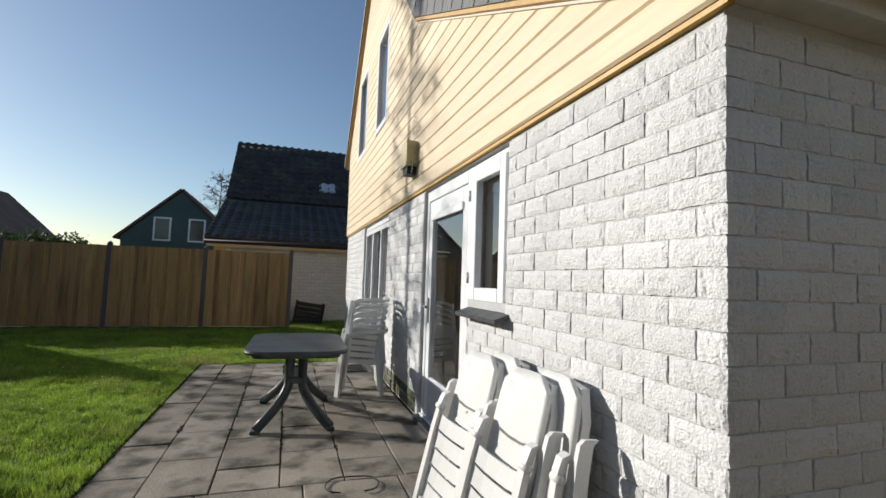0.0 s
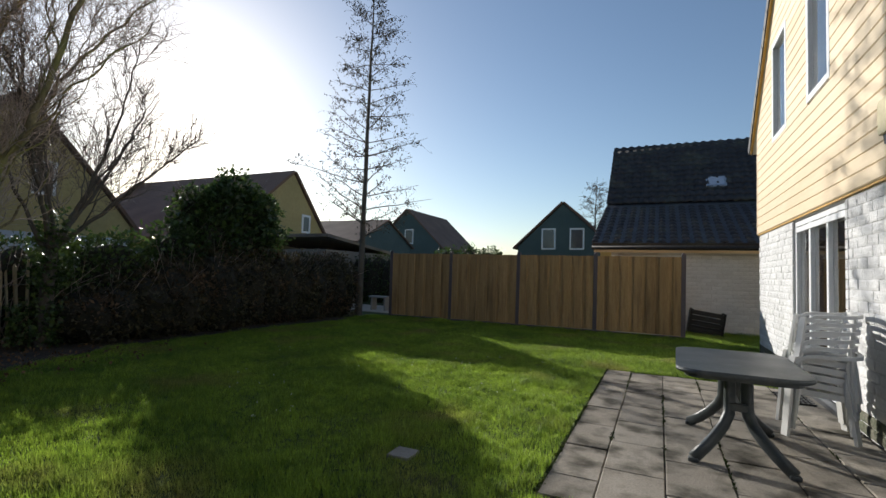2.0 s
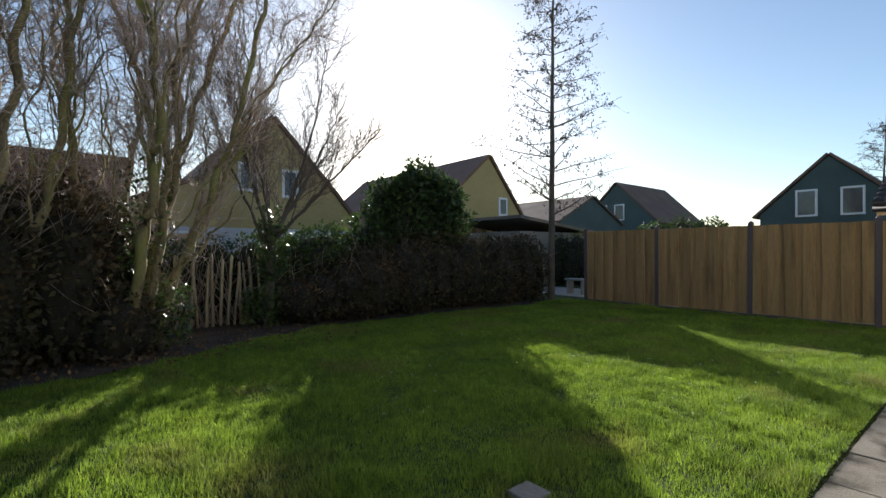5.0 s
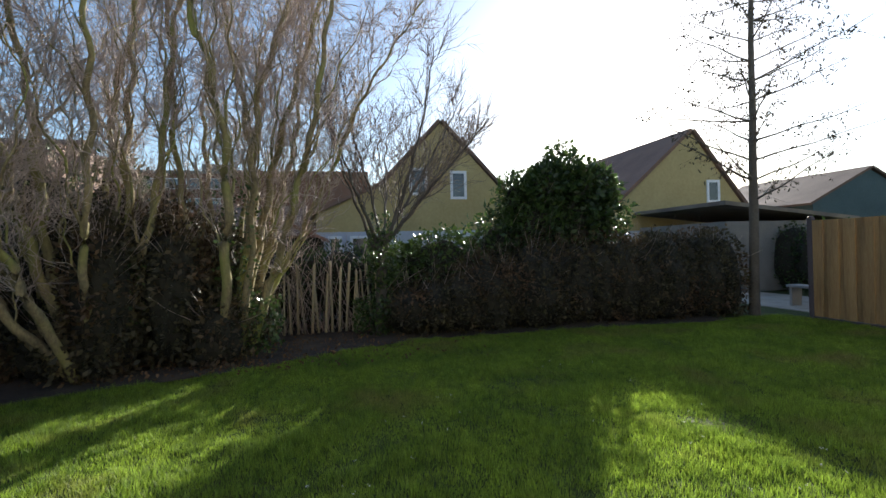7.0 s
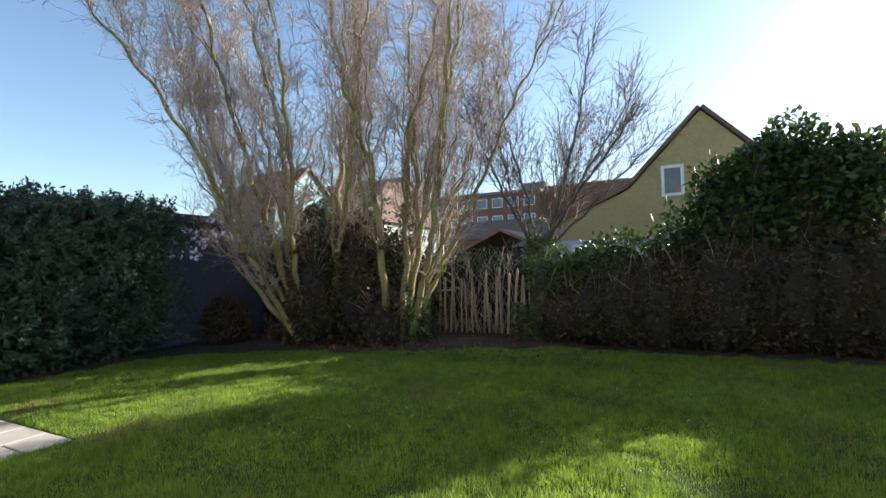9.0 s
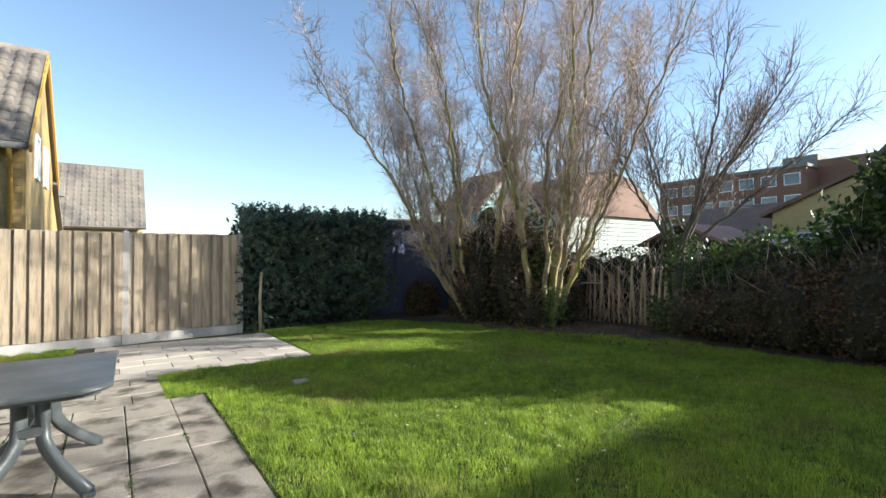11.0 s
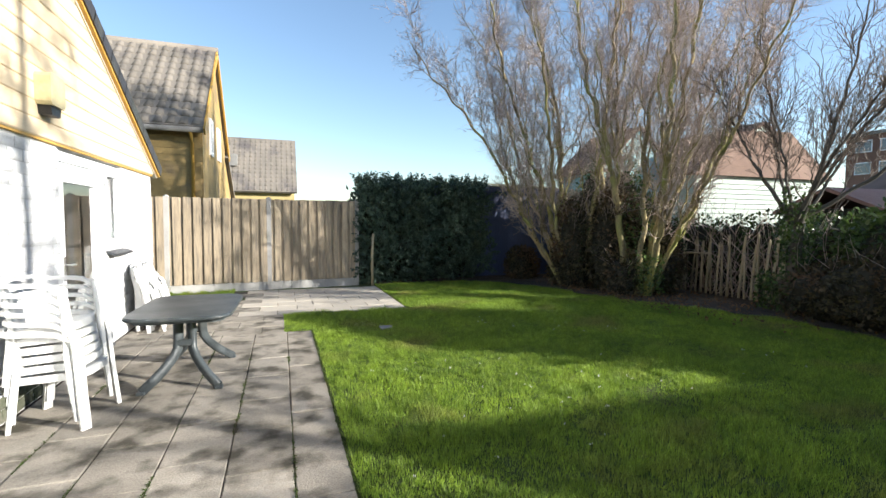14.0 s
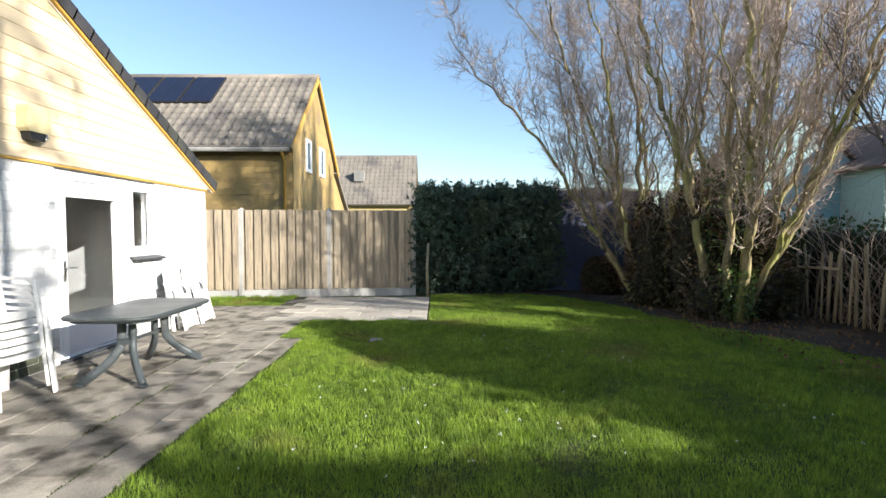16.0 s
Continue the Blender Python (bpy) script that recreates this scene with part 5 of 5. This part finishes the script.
# stems as (azimuth, lean, length): a vase, opened most towards the shed
crooked_tree("willow_tree", "bare many-stemmed corkscrew willow in soil bed", WIL, (-6.90, 0.25),
             [(-40, 36, 6.8), (-70, 33, 7.2), (-20, 30, 7.0), (-48, 25, 8.0), (-100, 25, 8.0), (10, 20, 8.0), (-45, 16, 8.8), (-150, 23, 8.2), (-60, 8, 9.0), (150, 9, 8.8), (80, 12, 8.8), (-170, 31, 7.4)],
             0.066, 0.25, 16, 12, 8, M_BARK, M_TWIG, rise=0.008)
crooked_tree("willow_tree", "bare many-stemmed corkscrew willow in soil bed", WIL, (-7.35, 1.65),
             [(60, 11, 8.8), (112, 25, 7.6), (168, 19, 8.6), (-60, 8, 9.2), (100, 13, 9.0), (142, 29, 7.2), (80, 20, 8.2), (-160, 24, 8.2), (10, 16, 8.6), (130, 7, 9.0)],
             0.066, 0.25, 16, 12, 8, M_BARK, M_TWIG, rise=0.007)
small = crooked_tree("small_tree", "small bare tree with ivy covered trunk", np.random.default_rng(3), (-8.60, 4.05),
                     [(100, 36, 3.8), (135, 56, 4.0), (80, 20, 3.9), (-120, 24, 3.6), (170, 32, 4.0), (60, 46, 3.0), (-80, 12, 3.6), (-40, 34, 3.0)],
                     0.036, 0.16, 11, 8, 4, M_BARK2, M_TWIG2, rise=0.010, foot=0.05, start=1.55, open_at=(0.35, 0.9), steps=34)
tubes_mesh("trunk", [grow(np.random.default_rng(4), (0.03, -0.05, -0.1), (-0.02, 0.04, 1), 1.95, 0.115, 0.075, 10, 0.03)], M_BARK2, small, sides=10)


def alder(name, label, x, y, h, rng):
    t = thing(name, label, "tree", pose(x, y, 0))
    p, r = grow(rng, (0, 0, -0.1), (0.01, 0, 1), h, 0.105, 0.012, 26, 0.018)
    tubes_mesh("trunk", [(p, r)], M_BARK2, t, sides=9)
    limbs, twigs, buds = [], [], []
    for i in range(62):
        f = 0.26 + 0.72 * i / 61
        k = int(f * 25)
        az = i * 2.4 + rng.uniform(-0.5, 0.5)
        ln = (1.0 - f) * 2.7 + 0.55
        ln *= rng.uniform(0.7, 1.15)
        d = np.array((math.cos(az), math.sin(az), rng.uniform(0.1, 0.5)))
        q, qr = grow(rng, p[k], d, ln, 0.020 * (1.2 - f) + 0.005, 0.004, 10, 0.08, lift=0.01)
        limbs.append((q, qr))
        for _ in range(14):
            j = int(rng.uniform(0.2, 1.0) * 9)
            w = way_from(rng, q[min(j + 1, 10)] - q[j], rng.uniform(0.4, 1.1))
            e, er = grow(rng, q[j], w, rng.uniform(0.18, 0.6), 0.004, 0.0015, 5, 0.13, droop=0.05)
            twigs.append((e, er))
            for _ in range(7):
                buds.append(e[int(rng.integers(1, 6))] + rng.normal(size=3) * 0.025)
    for seg in limbs:
        tubes_mesh("branch", [seg], M_BARK2, t, sides=5)
    tagged(tubes_mesh("twig_mass", twigs, M_BARK2, t, sides=3), kind="stuff")
    leaf_cloud("crown", np.array(buds), 0.031, M_BUD, t, rng, droop=1.2, long=2.4, label="small hanging brown catkins")
    return t


alder("alder_tree", "slim bare alder tree with hanging catkins", -8.05, 11.65, 10.6, np.random.default_rng(12))
alder("alder_tree", "distant bare young tree behind fence", -4.2, 34.5, 8.6, np.random.default_rng(15))


# ---------------------------------------------------------------- hedges and shrubs
def shrub(name, label, category, rng, lobes, count, size, material, stems=0, droop=0.0, long=1.8, core=0.80, out=0.18, ground=True):
    """Leafy mass over rounded lobes (x, y, z, rx, ry, rz): a solid inside, its shade put into a dark colour, and a
    loose shell of leaves.
    """
    t = thing(name, label, category, pose(lobes[0][0], lobes[0][1], 0))
    o = np.array((lobes[0][0], lobes[0][1], 0.0))
    # solid filler lobes, coloured dark in place of shaded depth behind the leaves
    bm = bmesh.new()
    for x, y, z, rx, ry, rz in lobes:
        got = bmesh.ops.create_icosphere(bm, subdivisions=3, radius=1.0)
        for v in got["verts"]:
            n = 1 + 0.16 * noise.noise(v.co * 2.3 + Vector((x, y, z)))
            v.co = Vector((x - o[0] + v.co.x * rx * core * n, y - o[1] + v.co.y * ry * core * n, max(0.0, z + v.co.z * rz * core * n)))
    tagged(part("inner_mass", bm, M_CORE, t, "solid inside coloured dark for shade"), kind="stuff")
    area = np.array([(l[3] * l[4] + l[3] * l[5] + l[4] * l[5]) for l in lobes])
    share = (area / area.sum() * count).astype(int)
    pts, nrm = [], []
    for (x, y, z, rx, ry, rz), k in zip(lobes, share):
        d = rng.normal(size=(k, 3))
        d /= np.linalg.norm(d, axis=1)[:, None]
        lump = np.array([noise.noise(Vector(v) * 2.6 + Vector((x, y, z))) for v in d])
        rad = core + (1.0 - core) * rng.uniform(0, 1, k) ** 0.7 + out * lump + rng.exponential(0.035, k)
        q = np.array((x, y, z)) + d * rad[:, None] * np.array((rx, ry, rz))
        keep = q[:, 2] > 0.03
        pts.append(q[keep])
        nrm.append(d[keep])
    leaf_cloud("foliage", np.concatenate(pts) - o, size, material, t, rng, droop=droop, long=long, normals=np.concatenate(nrm))
    if stems:
        segs = []
        for _ in range(stems):
            x, y, z, rx, ry, rz = lobes[int(rng.integers(len(lobes)))]
            d = rng.normal(size=3)
            d[2] = abs(d[2]) + 0.7
            s = np.array((x, y, z)) - o + d / np.linalg.norm(d) * np.array((rx, ry, rz)) * 0.7
            segs.append(grow(rng, s, d, rng.uniform(0.35, 0.75), 0.006, 0.002, 5, 0.1))
        tagged(tubes_mesh("shoot_mass", segs, M_TWIG, t, sides=3), kind="stuff")
    return t


HR = np.random.default_rng(21)
con = []
for i in range(9):
    x = -2.20 - i * 0.355
    con.append((x, -2.02 - 0.03 * i + HR.uniform(-0.10, 0.10), 1.10, 0.46, 0.62, 1.30 + HR.uniform(-0.10, 0.14)))
hedge = shrub("conifer_hedge", "dense dark green conifer hedge beside fence", "hedge", HR, con, 30000, 0.055, M_CONIFER, droop=-0.25, long=2.4, core=0.80, out=0.24)
# flat feathery sprays that stick out of the hedge
sp_at = np.stack([HR.uniform(-5.4, -1.95, 620), HR.uniform(-1.62, -1.40, 620), 0.25 + 2.15 * HR.uniform(0, 1, 620)], 1)
sp_at[:150, 1] = HR.uniform(-2.4, -1.6, 150)
sp_at[:150, 2] = HR.uniform(2.28, 2.46, 150)
sp_way = HR.normal(size=(620, 3)) * np.array((0.55, 0.25, 0.25)) + np.array((0.1, 0.75, 0.35))
sp_way[:150] += np.array((0.0, -0.5, 0.55))
SP = grow_many(HR, sp_at, sp_way, HR.uniform(0.18, 0.36, 620), 7, 0.10, droop=0.10)
tuft = np.repeat(SP.reshape(-1, 3), 7, axis=0)
tuft = tuft + HR.normal(size=tuft.shape) * 0.022
leaf_cloud("spray", tuft - np.array((con[0][0], con[0][1], 0.0)), 0.030, M_CONIFER, hedge, HR, droop=-0.1, long=2.2, label="feathery green sprays")

low = []
for i in range(15):
    y = 4.55 + i * 0.47
    h = 0.92 + 0.80 * min(1.0, i / 6.0)
    low.append((-8.65 + HR.uniform(-0.12, 0.12), y, h * 0.42, 0.85, 0.55, h * 0.60 + HR.uniform(-0.06, 0.06)))
shrub("garden_hedge", "untidy brown-green hedge along garden edge", "hedge", HR, low, 36000, 0.042, M_HEDGE, stems=160, core=0.84, out=0.16)
big = [(-9.3, 8.1, 2.0, 0.85, 0.9, 1.15), (-9.2, 7.3, 1.8, 0.8, 0.7, 0.95), (-9.4, 8.8, 1.9, 0.75, 0.65, 1.1), (-9.2, 6.5, 1.5, 0.7, 0.6, 0.75)]
for k in range(13):
    y = 7.0 + 2.1 * ((k * 0.618) % 1.0)
    r = HR.uniform(0.28, 0.5)
    big.append((-9.25 + HR.uniform(-0.35, 0.35), y, 2.35 + HR.uniform(0.0, 0.85) * (1 - abs(y - 8.2) / 1.6), r, r, r * HR.uniform(0.9, 1.5)))
shrub("laurel_bush", "tall broad laurel bush with glossy leaves", "bush", HR, big, 21000, 0.066, M_LAUREL, stems=60, core=0.55, out=0.40)
shrub("laurel_bush", "light green laurel shrub behind paling fence", "bush", HR, [(-9.3, 5.3, 1.1, 0.7, 0.9, 0.75), (-9.6, 4.6, 0.9, 0.6, 0.6, 0.7)], 5000, 0.055, M_IVY, core=0.74)
back = [(-9.9 + HR.uniform(-0.2, 0.2), -1.2 + i * 0.75, 0.75, 0.65, 0.6, 0.95) for i in range(8)]
back += [(-8.4, -1.1, 1.5, 0.6, 0.7, 1.75), (-8.5, -0.2, 1.4, 0.6, 0.7, 1.75), (-8.4, 0.6, 1.1, 0.5, 0.6, 1.3), (-8.3, 1.3, 0.9, 0.45, 0.5, 1.1), (-9.1, -2.2, 1.2, 0.7, 0.7, 1.5), (-9.0, -3.1, 1.2, 0.7, 0.7, 1.4), (-9.3, -1.2, 1.2, 0.6, 0.7, 1.4)]
shrub("thicket", "dark evergreen thicket behind willow and palings", "bush", HR, back, 19000, 0.05, M_LAUREL, stems=120, core=0.80)
shrub("undergrowth", "dark ivy and dead leaves round willow feet", "bush", HR,
      [(-7.45, 0.9, 1.05, 0.55, 0.75, 1.35), (-7.6, 0.0, 1.1, 0.6, 0.7, 1.35), (-7.75, -0.7, 0.9, 0.5, 0.5, 1.2), (-7.4, -0.7, 0.5, 0.5, 0.5, 0.7), (-7.9, 1.6, 0.6, 0.5, 0.6, 0.9), (-6.75, 0.25, 0.35, 0.5, 0.55, 0.62), (-7.0, -0.35, 0.35, 0.45, 0.5, 0.65), (-7.05, 1.6, 0.35, 0.42, 0.5, 0.6), (-6.65, 0.40, 0.95, 0.45, 0.45, 1.15), (-7.1, 1.05, 1.0, 0.5, 0.5, 1.2), (-7.75, 1.5, 0.9, 0.45, 0.5, 1.15)], 24000, 0.048, M_HEDGE, stems=320, core=0.72)
shrub("dark_shrub", "low dark rounded shrub before blue shed", "bush", HR, [(-6.35, -1.55, 0.35, 0.45, 0.4, 0.50)], 2600, 0.04, M_HEDGE, core=0.8)
shrub("clipped_hedge", "clipped green hedge beyond neighbour's patio", "hedge", HR, [(-12.2 + i * 0.8, 16.6, 0.95, 0.7, 0.6, 1.05) for i in range(9)], 9000, 0.05, M_LAUREL, core=0.88, out=0.06)
shrub("clipped_hedge", "rounded green hedge behind tan fence", "hedge", HR, [(-6.2 + i * 0.75, 13.9, 1.15, 0.6, 0.6, 1.05 - 0.05 * abs(i - 1)) for i in range(3)], 5000, 0.05, M_LAUREL, core=0.86, out=0.08)


def ivy(label, rng, spots, count, size):
    t = thing("ivy", label, "ivy", pose(spots[0][0], spots[0][1], 0))
    o = np.array((spots[0][0], spots[0][1], 0.0))
    pts = []
    for x, y, z0, z1, r in spots:
        k = count // len(spots)
        a = rng.uniform(0, 6.28, k)
        rr = r * (0.6 + 0.5 * rng.uniform(0, 1, k))
        pts.append(np.stack([x + np.cos(a) * rr, y + np.sin(a) * rr, rng.uniform(z0, z1, k)], 1))
    leaf_cloud("leaves", np.concatenate(pts) - o, size, M_IVY, t, rng, droop=0.5, long=1.3)


ivy("glossy ivy climbing the small tree's trunk", HR, [(-8.60, 4.05, 0.05, 2.2, 0.20), (-8.58, 4.08, 0.9, 1.9, 0.30), (-8.5, 3.85, 0.05, 0.7, 0.30)], 2100, 0.05)
ivy("ivy on the willow stems", HR, [(-6.8, 0.5, 0.6, 1.5, 0.3), (-7.1, 1.9, 0.3, 2.6, 0.28), (-7.2, 2.2, 0.1, 0.9, 0.25), (-8.7, 1.0, 0.0, 0.6, 0.3)], 1900, 0.045)

dl = HR.normal(size=(1600, 3)) * np.array((0.9, 1.7, 0.0)) + np.array((-7.3, 1.6, 0.035))
dl = dl[(dl[:, 0] < -6.2)]
lt = thing("leaf_litter", "scattered dry brown leaves on soil", "leaves", kind="stuff")
leaf_cloud("leaves", dl, 0.035, M_DEAD, lt, HR, long=1.4)

# bare brambles behind the paling
br = thing("bramble", "bare brown bramble stems behind palings", "bush", pose(-9.3, 2.4, 0))
segs = []
for _ in range(170):
    s = np.array((HR.uniform(-0.5, 0.35), HR.uniform(-1.4, 1.5), 0.0))
    segs.append(grow(HR, s, (HR.normal() * 0.35, HR.normal() * 0.4, 1.0), HR.uniform(1.2, 2.3), 0.009, 0.003, 9, 0.14, droop=0.12))
tagged(tubes_mesh("stem_mass", segs, M_TWIG, br, sides=4), kind="stuff")

# ---------------------------------------------------------------- grass blades and daisies
GR = np.random.default_rng(33)


def inside_poly(x, y, poly):
    ok = np.zeros(len(x), bool)
    j = len(poly) - 1
    for i in range(len(poly)):
        xi, yi = poly[i]
        xj, yj = poly[j]
        hit = ((yi > y) != (yj > y)) & (x < (xj - xi) * (y - yi) / (yj - yi + 1e-12) + xi)
        ok ^= hit
        j = i
    return ok


def blades(name, label, n, x0, x1, y0, y1, h, seed_scale):
    x, y = GR.uniform(x0, x1, n), GR.uniform(y0, y1, n)
    bare = inside_poly(x, y, bed)
    bare |= (x > -0.60) & (y > 2.93) & (y < 7.36)
    bare |= (x > -0.22) & (y > 1.6) & (y < 2.95)
    bare |= (x > -2.30) & (x < 0.76) & (y < 1.70)
    bare |= (x >= 0.76) & (y < 1.7) & (y > 0.11)
    bare |= (x > 1.78) & (y > 0.8) & (y < 10.5)
    bare |= (x > -1.71) & (x < -1.51) & (y > 3.0) & (y < 3.2)
    x, y = x[~bare], y[~bare]
    n = len(x)
    gx, gy = np.linspace(x0, x1, 260), np.linspace(y0, y1, 380)
    field = np.array([[noise.noise(Vector((a * seed_scale, b * seed_scale, 0))) + 0.9 * noise.noise(Vector((a * 6.3, b * 6.3, 3))) for b in gy] for a in gx])
    lump = field[((x - x0) / (x1 - x0) * 259).round().astype(int), ((y - y0) / (y1 - y0) * 379).round().astype(int)]
    hh = h * (0.85 + 1.25 * lump) * GR.uniform(0.55, 1.4, n)
    hh = np.clip(hh, 0.010, 0.085)
    az = GR.uniform(0, 6.28, n)
    ln = GR.uniform(0.3, 1.3, n) * hh
    wd = GR.uniform(0.0022, 0.0044, n)
    b = np.stack([x, y, np.full(n, -0.02)], 1)
    sx = np.stack([-np.sin(az), np.cos(az), np.zeros(n)], 1) * wd[:, None]
    tip = b + np.stack([np.cos(az) * ln, np.sin(az) * ln, hh + 0.02], 1)
    v = np.stack([b - sx, b + sx, tip], 1).reshape(-1, 3)
    me = bpy.data.meshes.new(name)
    me.vertices.add(3 * n)
    me.vertices.foreach_set("co", v.astype(np.float32).ravel())
    me.loops.add(3 * n)
    me.loops.foreach_set("vertex_index", np.arange(3 * n, dtype=np.int32))
    me.polygons.add(n)
    me.polygons.foreach_set("loop_start", np.arange(0, 3 * n, 3, dtype=np.int32))
    me.polygons.foreach_set("loop_total", np.full(n, 3, dtype=np.int32))
    me.update(calc_edges=True)
    me.materials.append(M_BLADE)
    tagged(new(name, me), label, "grass", kind="stuff")


blades("grass", "short bright green lawn grass in tufts", 1000000, -7.8, 1.0, -1.4, 12.15, 0.034, 1.9)
blades("grass", "green grass strip along house and far fence", 70000, 0.6, 3.6, 7.3, 14.0, 0.045, 1.6)
blades("grass", "green grass strip between paving and weathered fence", 26000, 0.76, 3.9, -1.25, 0.12, 0.05, 1.6)

# moss and small grass in the long joints of the terrace
jx = np.concatenate([np.full(900, c[0]) for c in columns[1:]] + [np.full(1500, -0.585)])
jy = GR.uniform(2.95, 7.35, len(jx))
there = np.array([noise.noise(Vector((a * 3, b * 1.6, 7))) for a, b in zip(jx, jy)]) > 0.16
there[-1500:] = True
jp = np.stack([jx, jy, np.full(len(jx), -0.004)], 1)[there]
jp = jp + GR.normal(size=jp.shape) * np.array((0.006, 0.01, 0.0))
jg = thing("joint_grass", "small grass and moss growing in paving joints", "grass", kind="stuff")
leaf_cloud("blades", jp, 0.009, M_LAWN, jg, GR, droop=-0.9, long=1.9)

dz = thing("daisies", "scattered small white daisies in lawn", "flowers", kind="stuff")
cs = []
for cx, cy, k in ((-2.3, 6.3, 10), (-1.6, 6.9, 8), (-3.4, 5.6, 8), (-3.0, 3.6, 5), (-4.2, 4.2, 8), (-1.5, 5.2, 8), (-5.2, 6.0, 5)):
    cs.append(GR.normal(size=(k, 3)) * np.array((0.35, 0.35, 0.0)) + np.array((cx, cy, 0.05)))
cs = np.concatenate(cs)
pet = np.repeat(cs, 6, axis=0) + GR.normal(size=(len(cs) * 6, 3)) * np.array((0.006, 0.006, 0.002))
leaf_cloud("petals", pet, 0.0075, M_DAISY, dz, GR, long=1.3)
